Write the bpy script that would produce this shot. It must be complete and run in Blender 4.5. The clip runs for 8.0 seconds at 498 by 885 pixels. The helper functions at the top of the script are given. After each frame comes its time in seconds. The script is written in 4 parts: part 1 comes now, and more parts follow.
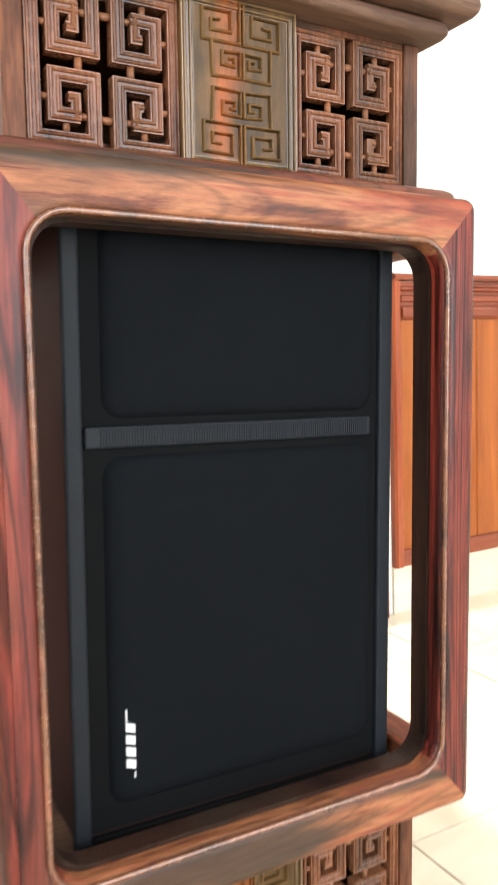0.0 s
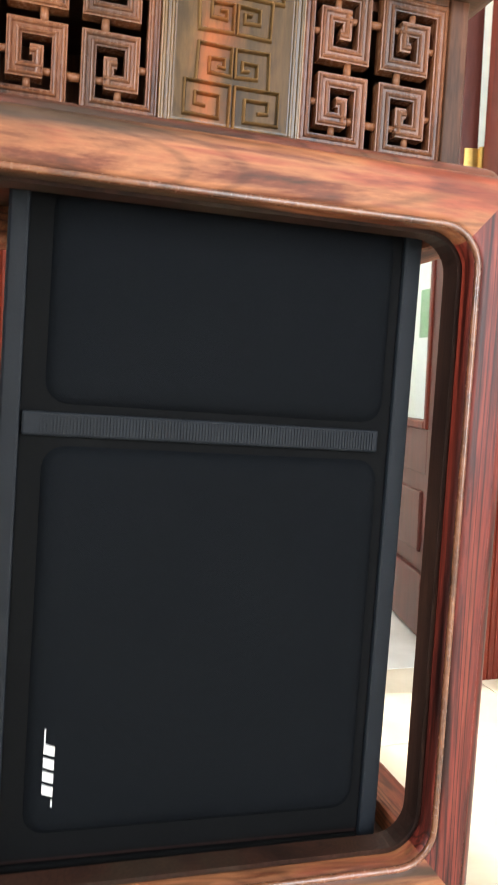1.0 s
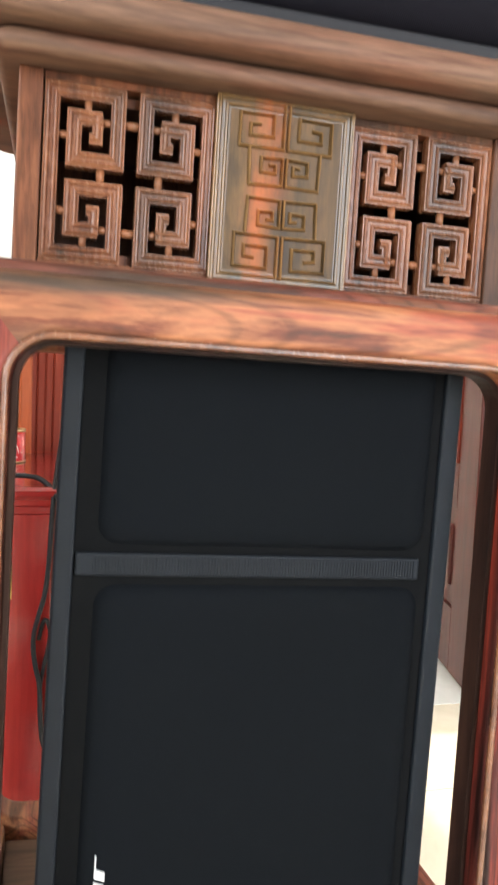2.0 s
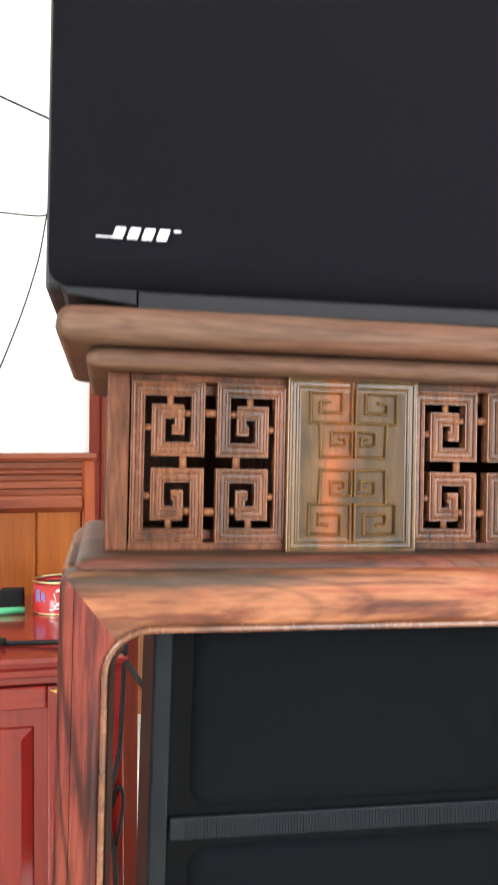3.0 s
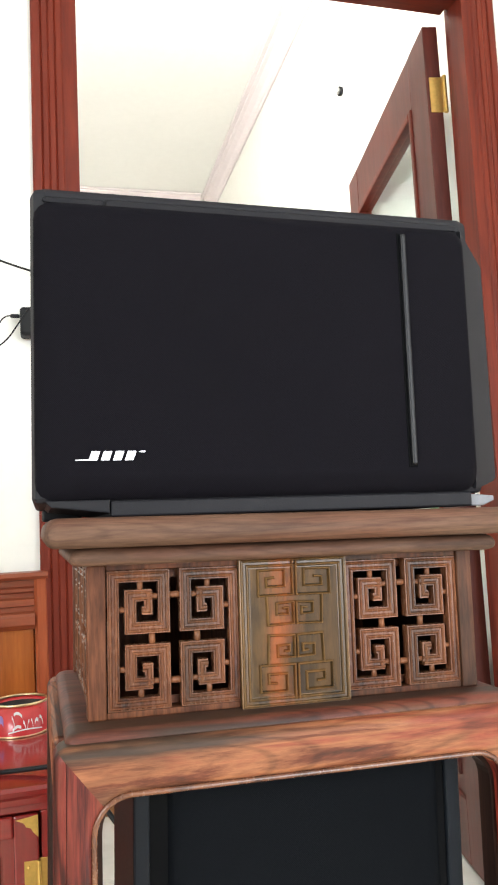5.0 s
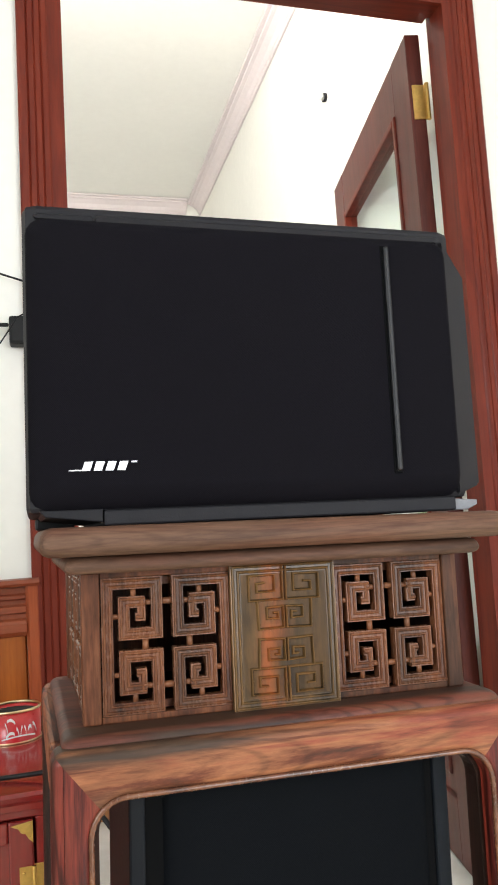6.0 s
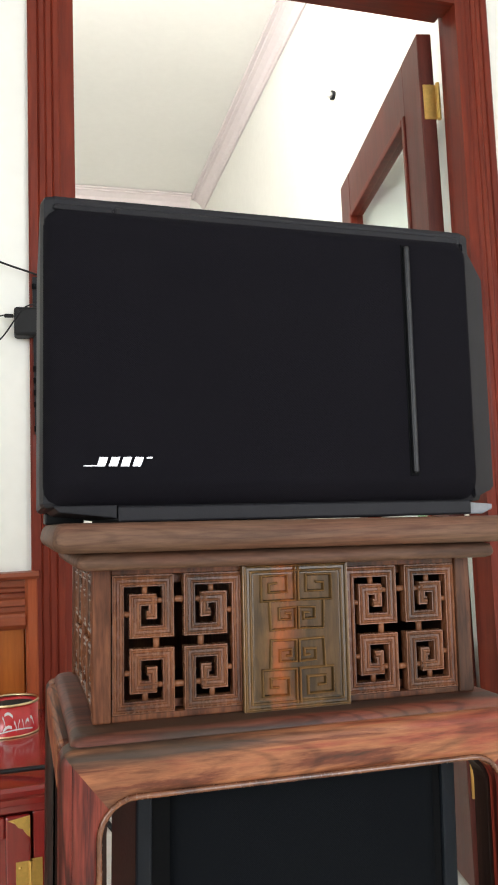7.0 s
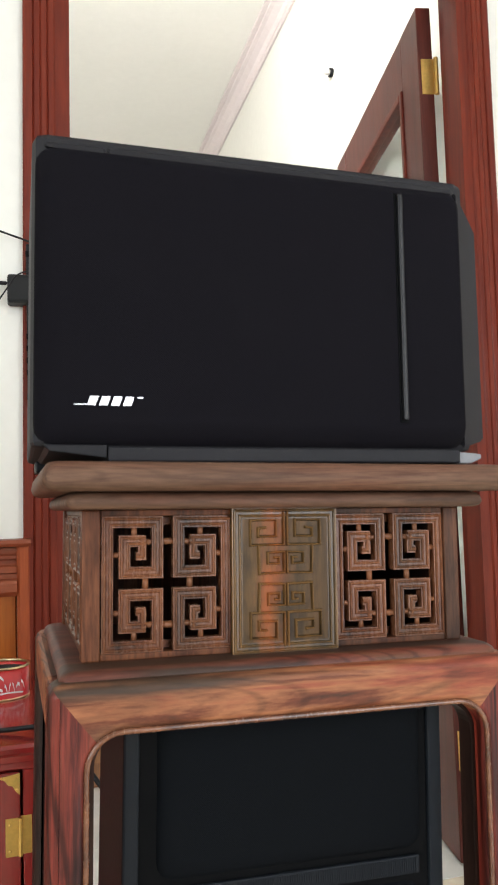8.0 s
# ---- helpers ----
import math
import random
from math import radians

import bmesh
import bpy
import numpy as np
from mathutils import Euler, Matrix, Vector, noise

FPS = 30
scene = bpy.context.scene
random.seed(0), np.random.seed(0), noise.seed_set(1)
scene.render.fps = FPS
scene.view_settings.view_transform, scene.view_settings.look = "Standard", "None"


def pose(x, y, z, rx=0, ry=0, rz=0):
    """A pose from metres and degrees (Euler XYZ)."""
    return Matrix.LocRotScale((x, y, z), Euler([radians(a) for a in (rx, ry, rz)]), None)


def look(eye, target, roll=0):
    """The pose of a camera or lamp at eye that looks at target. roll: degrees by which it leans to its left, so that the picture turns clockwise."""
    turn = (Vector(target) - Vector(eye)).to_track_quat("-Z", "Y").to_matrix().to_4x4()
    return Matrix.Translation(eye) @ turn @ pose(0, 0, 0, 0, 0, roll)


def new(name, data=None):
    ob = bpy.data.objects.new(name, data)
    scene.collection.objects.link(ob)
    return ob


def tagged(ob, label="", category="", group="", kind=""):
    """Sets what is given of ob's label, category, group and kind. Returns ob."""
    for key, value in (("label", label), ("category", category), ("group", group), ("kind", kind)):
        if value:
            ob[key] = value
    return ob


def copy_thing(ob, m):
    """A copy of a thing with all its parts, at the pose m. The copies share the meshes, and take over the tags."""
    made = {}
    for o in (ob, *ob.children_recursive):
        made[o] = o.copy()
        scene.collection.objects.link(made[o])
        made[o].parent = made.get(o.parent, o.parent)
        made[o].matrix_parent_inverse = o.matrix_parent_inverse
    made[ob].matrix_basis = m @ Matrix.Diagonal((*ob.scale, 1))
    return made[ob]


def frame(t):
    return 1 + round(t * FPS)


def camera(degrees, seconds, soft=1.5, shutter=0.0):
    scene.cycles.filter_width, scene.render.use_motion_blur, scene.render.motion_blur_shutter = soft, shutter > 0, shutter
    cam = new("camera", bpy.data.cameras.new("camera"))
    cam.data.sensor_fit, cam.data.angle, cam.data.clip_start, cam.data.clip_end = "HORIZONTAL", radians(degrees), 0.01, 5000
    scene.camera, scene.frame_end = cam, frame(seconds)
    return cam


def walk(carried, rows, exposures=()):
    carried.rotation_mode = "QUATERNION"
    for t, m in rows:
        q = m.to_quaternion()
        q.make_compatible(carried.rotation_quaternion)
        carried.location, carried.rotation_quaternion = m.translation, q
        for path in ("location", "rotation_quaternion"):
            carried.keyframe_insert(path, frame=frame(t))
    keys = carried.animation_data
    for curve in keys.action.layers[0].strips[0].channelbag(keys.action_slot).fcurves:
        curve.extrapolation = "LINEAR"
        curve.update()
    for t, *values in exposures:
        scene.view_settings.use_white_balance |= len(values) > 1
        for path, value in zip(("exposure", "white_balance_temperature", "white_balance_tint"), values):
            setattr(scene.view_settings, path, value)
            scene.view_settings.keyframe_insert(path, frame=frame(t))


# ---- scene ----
cam = camera(35.4, 8.0, soft=1.9, shutter=0.35)
PATH = [
    (0, (-0.272, -0.491, 0.741), (0.679, 1.255, 0.522), -2.1),
    (0.5, (-0.169, -0.472, 0.749), (0.596, 1.371, 0.622), 1.2),
    (1, (-0.12, -0.477, 0.717), (0.435, 1.439, 0.574), 2.0),
    (1.2, (-0.117, -0.48, 0.711), (0.411, 1.443, 0.554), 2.6),
    (2.3, (-0.145, -0.48, 0.845), (0.292, 1.467, 0.706), 1.3),
    (2.5, (-0.149, -0.478, 0.86), (0.24, 1.482, 0.779), 0.6),
    (3, (-0.164, -0.496, 0.936), (0.209, 1.469, 0.957), -0.3),
    (3.5, (-0.172, -0.522, 0.97), (0.257, 1.429, 1.06), -1.2),
    (4, (-0.183, -0.544, 0.984), (0.304, 1.391, 1.116), -2.5),
    (4.5, (-0.192, -0.574, 1.01), (0.322, 1.351, 1.183), -2.8),
    (6, (-0.2, -0.611, 1.018), (0.363, 1.297, 1.219), -3.9),
    (6.5, (-0.207, -0.605, 1.02), (0.359, 1.303, 1.223), -3.6),
    (7, (-0.213, -0.6, 1.021), (0.359, 1.306, 1.213), -2.6),
    (7.5, (-0.213, -0.596, 1.013), (0.355, 1.313, 1.19), -2.1),
    (8, (-0.211, -0.599, 0.987), (0.375, 1.307, 1.145), -2.0),
]
EXPOSURES = [(0.0, 0.93), (0.5, 1.10), (1.2, 0.93), (2.3, 1.10), (3.5, 0.95), (4.7, 0.75), (5.8, 0.24), (8.0, 0.12)]
walk(cam, [(t, look(eye, target, roll)) for t, eye, target, roll in PATH], EXPOSURES)

FLOOR = 0.055         # height of the tiled floor
WALL = 1.085          # room face of the wall with the doorway

# ---- world and lights ----
world = bpy.data.worlds.new("world")
scene.world = world
world.use_nodes = True
wn = world.node_tree
sky = wn.nodes.new("ShaderNodeTexSky")
sky.sky_type = "NISHITA"
sky.sun_disc = False
sky.sun_elevation, sky.sun_rotation = radians(40), radians(94)
wn.links.new(sky.outputs[0], wn.nodes["Background"].inputs[0])
wn.nodes["Background"].inputs[1].default_value = 0.12


def area_lamp(name, m, sx, sy, power, colour):
    data = bpy.data.lights.new(name, "AREA")
    data.shape, data.size, data.size_y, data.energy, data.color = "RECTANGLE", sx, sy, power, colour
    ob = new(name, data)
    ob.matrix_world = m
    return ob


sun = bpy.data.lights.new("sun", "SUN")
sun.energy, sun.angle, sun.color = 2.6, radians(0.6), (1.0, 0.95, 0.87)
new("sun", sun).matrix_world = look((3.2 + 7.66, -0.10 - 0.7, 1.6 + 6.43), (3.2, -0.10, 1.6))

# daylight in the side openings behind the camera, and added far-room fill lamps
area_lamp("entrance_daylight", look((1.30, -3.19, 1.45), (0.4, 0.0, 1.1)), 1.8, 2.4, 92, (0.915, 0.95, 1.0))
area_lamp("west_window_daylight", look((-2.59, -2.2, 1.7), (0.0, 0.0, 1.0)), 1.5, 1.4, 62, (0.89, 0.95, 1.0))
# added fill light; the far west wall has no window
area_lamp("far_room_fill", look((-2.38, 3.0, 1.9), (1.15, 3.0, 2.5)), 1.6, 1.4, 26, (0.96, 0.98, 1.0))
area_lamp("fill_tube_light", look((-0.15, 1.33, 3.06), (0.15, 2.6, 3.5)), 1.1, 0.06, 60, (1.0, 0.98, 0.92))


# ---- materials ----
def mat(name, rough=0.5, metal=0.0, coat=0.0):
    m = bpy.data.materials.new(name)
    m.use_nodes = True
    b = m.node_tree.nodes["Principled BSDF"]
    b.inputs["Roughness"].default_value = rough
    b.inputs["Metallic"].default_value = metal
    b.inputs["Coat Weight"].default_value = coat
    b.inputs["Coat Roughness"].default_value = 0.12
    return m, m.node_tree, b


def coords(nt, scale, space="Object", rot=(0, 0, 0)):
    tc = nt.nodes.new("ShaderNodeTexCoord")
    mp = nt.nodes.new("ShaderNodeMapping")
    mp.inputs["Scale"].default_value = scale
    mp.inputs["Rotation"].default_value = rot
    nt.links.new(tc.outputs[space], mp.inputs[0])
    return mp.outputs[0]


def noise_node(nt, vec, scale, detail=6.0, rough=0.6, distort=0.0):
    n = nt.nodes.new("ShaderNodeTexNoise")
    n.inputs["Scale"].default_value, n.inputs["Detail"].default_value = scale, detail
    n.inputs["Roughness"].default_value, n.inputs["Distortion"].default_value = rough, distort
    nt.links.new(vec, n.inputs["Vector"])
    return n.outputs[0]


def ramp(nt, fac, stops):
    r = nt.nodes.new("ShaderNodeValToRGB")
    e = r.color_ramp.elements
    while len(e) < len(stops):
        e.new(0.5)
    for el, (p, c) in zip(e, stops):
        el.position, el.color = p, (*c, 1)
    nt.links.new(fac, r.inputs[0])
    return r.outputs[0]


def mix(nt, fac, a, b, how="MIX"):
    n = nt.nodes.new("ShaderNodeMix")
    n.data_type, n.blend_type = "RGBA", how
    for k, v in ((0, fac), (6, a), (7, b)):
        if hasattr(v, "is_output"):
            nt.links.new(v, n.inputs[k])
        elif k == 0:
            n.inputs[k].default_value = v
        else:
            n.inputs[k].default_value = (*v, 1)
    return n.outputs[2]


def bump(nt, b, height, strength, dist=0.001):
    n = nt.nodes.new("ShaderNodeBump")
    n.inputs["Strength"].default_value, n.inputs["Distance"].default_value = strength, dist
    nt.links.new(height, n.inputs["Height"])
    nt.links.new(n.outputs[0], b.inputs["Normal"])


def vary_rough(nt, b, fac, lo, hi):
    n = nt.nodes.new("ShaderNodeMapRange")
    n.inputs[3].default_value, n.inputs[4].default_value = lo, hi
    nt.links.new(fac, n.inputs[0])
    nt.links.new(n.outputs[0], b.inputs["Roughness"])


def rosewood(name, axis, stops, rough=(0.28, 0.45), seed=0.0, glint_mix=0.5, pores=0.7, coat=0.25, tint=(0.27, 0.05, 0.026), dark=0.85, spec=0.3, glinting=None, rings_at=0.75, streak=False, stretch=0.06, scale=40):
    """Figured rosewood, the grain running along the axis."""
    m, nt, b = mat(name, 0.35, 0, coat)
    b.inputs["Specular IOR Level"].default_value = spec
    along = [1.0, 1.0, 1.0]
    along["xyz".index(axis)] = stretch
    vec = coords(nt, along)
    off = nt.nodes.new("ShaderNodeVectorMath")
    off.inputs[1].default_value = (seed, seed * 0.7, seed * 1.3)
    nt.links.new(vec, off.inputs[0])
    vec = off.outputs[0]
    broad = noise_node(nt, vec, scale, 8, 0.66, 0.35)
    fine = noise_node(nt, vec, 420, 4, 0.6, 0.3)
    patch = noise_node(nt, vec, 15, 4, 0.55, 0.3)
    base = ramp(nt, broad, stops)
    base = mix(nt, ramp(nt, patch, [(0.56, (0, 0, 0)), (0.66, (0.8, 0.8, 0.8))]), base, tint, "MIX")
    rings = nt.nodes.new("ShaderNodeMath")
    rings.operation = "MULTIPLY"
    rings.inputs[1].default_value = 170.0
    nt.links.new(noise_node(nt, vec, 13, 2, 0.45, 0.5), rings.inputs[0])
    wave = nt.nodes.new("ShaderNodeMath")
    wave.operation = "SINE"
    nt.links.new(rings.outputs[0], wave.inputs[0])
    base = mix(nt, rings_at, base, ramp(nt, wave.outputs[0], [(0.25, (1, 1, 1)), (0.72, (0.80, 0.76, 0.72)), (0.97, (0.30, 0.26, 0.24))]), "MULTIPLY")
    base = mix(nt, ramp(nt, patch, [(0.37, (dark, dark, dark)), (0.46, (0, 0, 0))]), base, (0.035, 0.025, 0.017), "MIX")
    col = mix(nt, pores, base, ramp(nt, fine, [(0.3, (0.3, 0.25, 0.22)), (0.62, (1, 1, 1))]), "MULTIPLY")
    # highlights on raised ridges, painted in as a lighter wood colour
    if glinting:
        geo = nt.nodes.new("ShaderNodeNewGeometry")
        col = mix(nt, ramp(nt, geo.outputs["Pointiness"], [(0.52, (0, 0, 0)), (0.64, (glint_mix, glint_mix, glint_mix))]), col, glinting)
    if streak:
        sep = nt.nodes.new("ShaderNodeSeparateXYZ")
        nt.links.new(coords(nt, (1, 1, 1)), sep.inputs[0])
        wob = noise_node(nt, coords(nt, (1, 1, 0.5)), 38, 4, 0.6)
        shift = nt.nodes.new("ShaderNodeMath")
        shift.operation = "MULTIPLY_ADD"
        shift.inputs[1].default_value = 0.045
        nt.links.new(wob, shift.inputs[0])
        nt.links.new(sep.outputs[0], shift.inputs[2])
        band = ramp(nt, shift.outputs[0], [(0.0, (0, 0, 0)), (0.010, (0.9, 0.9, 0.9)), (0.016, (0.5, 0.5, 0.5)), (0.026, (0, 0, 0))])
        soft = nt.nodes.new("ShaderNodeMath")
        soft.operation = "MULTIPLY"
        nt.links.new(band, soft.inputs[0])
        nt.links.new(ramp(nt, noise_node(nt, coords(nt, (1, 1, 0.3)), 70, 5, 0.7), [(0.30, (0.12, 0.12, 0.12)), (0.60, (0.95, 0.95, 0.95))]), soft.inputs[1])
        col = mix(nt, soft.outputs[0], col, (0.33, 0.080, 0.020))
    nt.links.new(col, b.inputs["Base Color"])
    vary_rough(nt, b, fine, *rough)
    bump(nt, b, fine, 0.12, 0.0006)
    return m


RED = [(0.32, (0.014, 0.005, 0.004)), (0.44, (0.070, 0.013, 0.010)), (0.52, (0.165, 0.027, 0.018)), (0.62, (0.185, 0.040, 0.023)), (0.73, (0.035, 0.011, 0.009))]
TAN = [(0.30, (0.020, 0.014, 0.009)), (0.40, (0.130, 0.036, 0.016)), (0.50, (0.315, 0.125, 0.056)), (0.60, (0.245, 0.062, 0.032)), (0.72, (0.050, 0.026, 0.015))]
BROWN = [(0.30, (0.022, 0.010, 0.007)), (0.45, (0.105, 0.037, 0.018)), (0.58, (0.175, 0.066, 0.030)), (0.72, (0.085, 0.026, 0.014))]
SLAB = [(0.28, (0.046, 0.026, 0.018)), (0.45, (0.102, 0.055, 0.036)), (0.58, (0.150, 0.082, 0.052)), (0.74, (0.090, 0.040, 0.026))]
OLIVE = [(0.30, (0.022, 0.013, 0.006)), (0.46, (0.066, 0.037, 0.013)), (0.58, (0.112, 0.058, 0.019)), (0.72, (0.20, 0.070, 0.022))]
HEART = [(0.30, (0.018, 0.010, 0.007)), (0.43, (0.075, 0.022, 0.014)), (0.52, (0.165, 0.046, 0.028)), (0.62, (0.120, 0.050, 0.026)), (0.73, (0.034, 0.016, 0.011))]
SHADED = [(0.30, (0.010, 0.005, 0.004)), (0.45, (0.024, 0.011, 0.008)), (0.58, (0.042, 0.018, 0.012)), (0.72, (0.020, 0.009, 0.007))]

wood_beam = rosewood("rosewood_beam", "x", TAN, rough=(0.42, 0.58), seed=0.37, coat=0.0, spec=0.24, stretch=0.11, rings_at=0.45, pores=0.4, tint=(0.29, 0.058, 0.030), dark=0.9, scale=50)
wood_board = rosewood("rosewood_board", "x", HEART, rough=(0.40, 0.55), seed=1.9, coat=0.0, spec=0.26, stretch=0.11, rings_at=0.6, pores=0.4, tint=(0.20, 0.075, 0.030), dark=0.8)
wood_post = rosewood("rosewood_post", "z", RED, rough=(0.34, 0.50), seed=2.1, coat=0.04, spec=0.24, dark=0.8, rings_at=0.95, stretch=0.055, scale=75, tint=(0.26, 0.036, 0.021))
# shade inside the stand, put into a darker copy of the wood
wood_shaded = rosewood("rosewood_shaded", "z", SHADED, rough=(0.45, 0.6), seed=9.4, coat=0.0, spec=0.2, dark=0.6, rings_at=0.4, tint=(0.040, 0.018, 0.011))
wood_bead = rosewood("rosewood_bead", "z", BROWN, rough=(0.20, 0.32), seed=8.8, coat=0.3, spec=0.5, dark=0.1, rings_at=0.0, pores=0.2, stretch=0.8, scale=25, tint=(0.24, 0.075, 0.042))
wood_side = rosewood("rosewood_side", "y", TAN, rough=(0.45, 0.6), seed=1.3, coat=0.0, stretch=0.11)
wood_slab = rosewood("rosewood_slab", "x", SLAB, rough=(0.50, 0.66), seed=4.2, coat=0.0, spec=0.2, dark=0.3, rings_at=0.25, pores=0.5, stretch=0.09, tint=(0.15, 0.050, 0.028))
wood_fret = rosewood("rosewood_frieze", "z", BROWN, rough=(0.34, 0.48), seed=5.5, coat=0.0, spec=0.14, dark=0.6, rings_at=0.35, stretch=0.1, tint=(0.15, 0.046, 0.022))
# fretwork and carved lines carry painted ridge highlights
wood_scroll = rosewood("rosewood_fretwork", "z", BROWN, pores=0.3, rough=(0.22, 0.32), seed=3.5, coat=0.0, spec=0.25, dark=0.5, glinting=(0.30, 0.120, 0.055), glint_mix=0.35, rings_at=0.12, stretch=0.2, tint=(0.17, 0.050, 0.022))
wood_panel = rosewood("rosewood_olive_panel", "z", OLIVE, pores=0.3, rough=(0.30, 0.42), seed=7.7, coat=0.0, spec=0.13, rings_at=0.2, streak=True, dark=0.5, stretch=0.15, tint=(0.110, 0.055, 0.018))
wood_line = rosewood("rosewood_carved_line", "z", OLIVE, pores=0.3, rough=(0.20, 0.30), seed=6.1, coat=0.0, spec=0.36, glinting=(0.34, 0.190, 0.080), glint_mix=0.5, rings_at=0.2, streak=True, dark=0.3, stretch=0.15, tint=(0.085, 0.046, 0.017))


def plain(name, colour, rough=0.5, metal=0.0, coat=0.0, grain=60.0, amount=0.25, relief=0.05, spec=0.5):
    m, nt, b = mat(name, rough, metal, coat)
    b.inputs["Specular IOR Level"].default_value = spec
    vec = coords(nt, (1, 1, 1))
    n = noise_node(nt, vec, grain, 5, 0.6)
    big = noise_node(nt, vec, grain * 0.08, 3, 0.5)
    dark = tuple(c * (1 - amount) for c in colour)
    light = tuple(min(1, c * (1 + amount * 0.6)) for c in colour)
    col = mix(nt, 0.5, ramp(nt, n, [(0.3, dark), (0.7, light)]), ramp(nt, big, [(0.3, dark), (0.7, light)]))
    nt.links.new(col, b.inputs["Base Color"])
    vary_rough(nt, b, n, max(0.02, rough - 0.07), min(1, rough + 0.07))
    bump(nt, b, n, relief, 0.0006)
    return m


def cloth(name, colour):
    """Fine woven speaker cloth."""
    m, nt, b = mat(name, 0.85)
    b.inputs["Specular IOR Level"].default_value = 0.08
    vec = coords(nt, (1, 1, 1), rot=(0, radians(45), 0))
    w = []
    for d in ("X", "Z"):
        n = nt.nodes.new("ShaderNodeTexWave")
        n.bands_direction = d
        n.inputs["Scale"].default_value = 330
        nt.links.new(vec, n.inputs["Vector"])
        w.append(n.outputs["Fac"])
    both = nt.nodes.new("ShaderNodeMath")
    both.operation = "MULTIPLY"
    nt.links.new(w[0], both.inputs[0])
    nt.links.new(w[1], both.inputs[1])
    col = ramp(nt, both.outputs[0], [(0.05, tuple(c * 0.7 for c in colour)), (0.7, tuple(c * 1.4 for c in colour))])
    big = noise_node(nt, vec, 5, 3)
    col = mix(nt, 0.5, col, ramp(nt, big, [(0.3, (0.75, 0.75, 0.75)), (0.7, (1, 1, 1))]), "MULTIPLY")
    nt.links.new(col, b.inputs["Base Color"])
    bump(nt, b, both.outputs[0], 0.3, 0.0004)
    return m


cloth_top = cloth("speaker_cloth", (0.0052, 0.0046, 0.0070))
cloth_low = cloth("speaker_cloth_blue_black", (0.0032, 0.0041, 0.0055))
plastic = plain("black_plastic", (0.0088, 0.0084, 0.0108), 0.6, grain=700, amount=0.2, relief=0.2, spec=0.25)
plastic_low = plain("blue_black_vinyl", (0.0056, 0.0078, 0.0112), 0.6, grain=500, amount=0.25, relief=0.2, spec=0.2)
side_vinyl = plain("dark_brown_vinyl", (0.014, 0.006, 0.005), 0.6, grain=200, amount=0.3, spec=0.2)
plastic_cap = plain("charcoal_plastic", (0.0125, 0.012, 0.0155), 0.7, grain=700, amount=0.2, relief=0.2, spec=0.2)
# shade in recesses and along the bottom lip, put into the plastic's colour
plastic_shaded = plain("shaded_recess", (0.0018, 0.0020, 0.0024), 0.8, grain=300, spec=0.1)
bracket_grey = plain("bracket_grey", (0.20, 0.205, 0.22), 0.5, grain=200)
slat_mat = plain("grey_slat", (0.009, 0.009, 0.010), 0.42, grain=300, spec=0.3)
silver = plain("silver_badge", (0.66, 0.66, 0.68), 0.28, 1.0, grain=300, amount=0.06, relief=0.02)
badge_white = plain("pale_badge", (0.55, 0.55, 0.56), 0.4, 0.3, grain=300, amount=0.05)
paint = plain("white_wall_paint", (0.80, 0.79, 0.74), 0.7, grain=25, amount=0.05, relief=0.08)
ceiling_paint = plain("ceiling_paint", (0.82, 0.81, 0.78), 0.8, grain=20, amount=0.04)
crown_paint = plain("crown_paint", (0.72, 0.64, 0.65), 0.6, grain=30, amount=0.08)
brass = plain("brass", (0.70, 0.46, 0.14), 0.32, 1.0, grain=120, amount=0.25, relief=0.1)
rubber = plain("black_cable", (0.008, 0.008, 0.009), 0.55, grain=300, spec=0.25)
tin_red = plain("red_tin", (0.55, 0.02, 0.025), 0.3, 0.0, 0.5, grain=80, amount=0.15)
tin_gold = plain("gold_rim", (0.75, 0.6, 0.35), 0.3, 1.0, grain=100)
ash = plain("dark_contents", (0.02, 0.02, 0.02), 0.9, grain=500, amount=0.6, relief=0.6)
paper = plain("white_marking", (0.8, 0.78, 0.78), 0.5, grain=60, amount=0.05)
violet = plain("violet_marking", (0.35, 0.25, 0.55), 0.5, grain=60)
green = plain("green_plastic", (0.10, 0.55, 0.28), 0.35, grain=60)
leafgreen = plain("green_print", (0.10, 0.32, 0.10), 0.5, grain=30, amount=0.5)
orange = plain("orange_plastic", (0.75, 0.20, 0.06), 0.4, grain=60)
grout = plain("grout", (0.55, 0.50, 0.42), 0.8, grain=200)


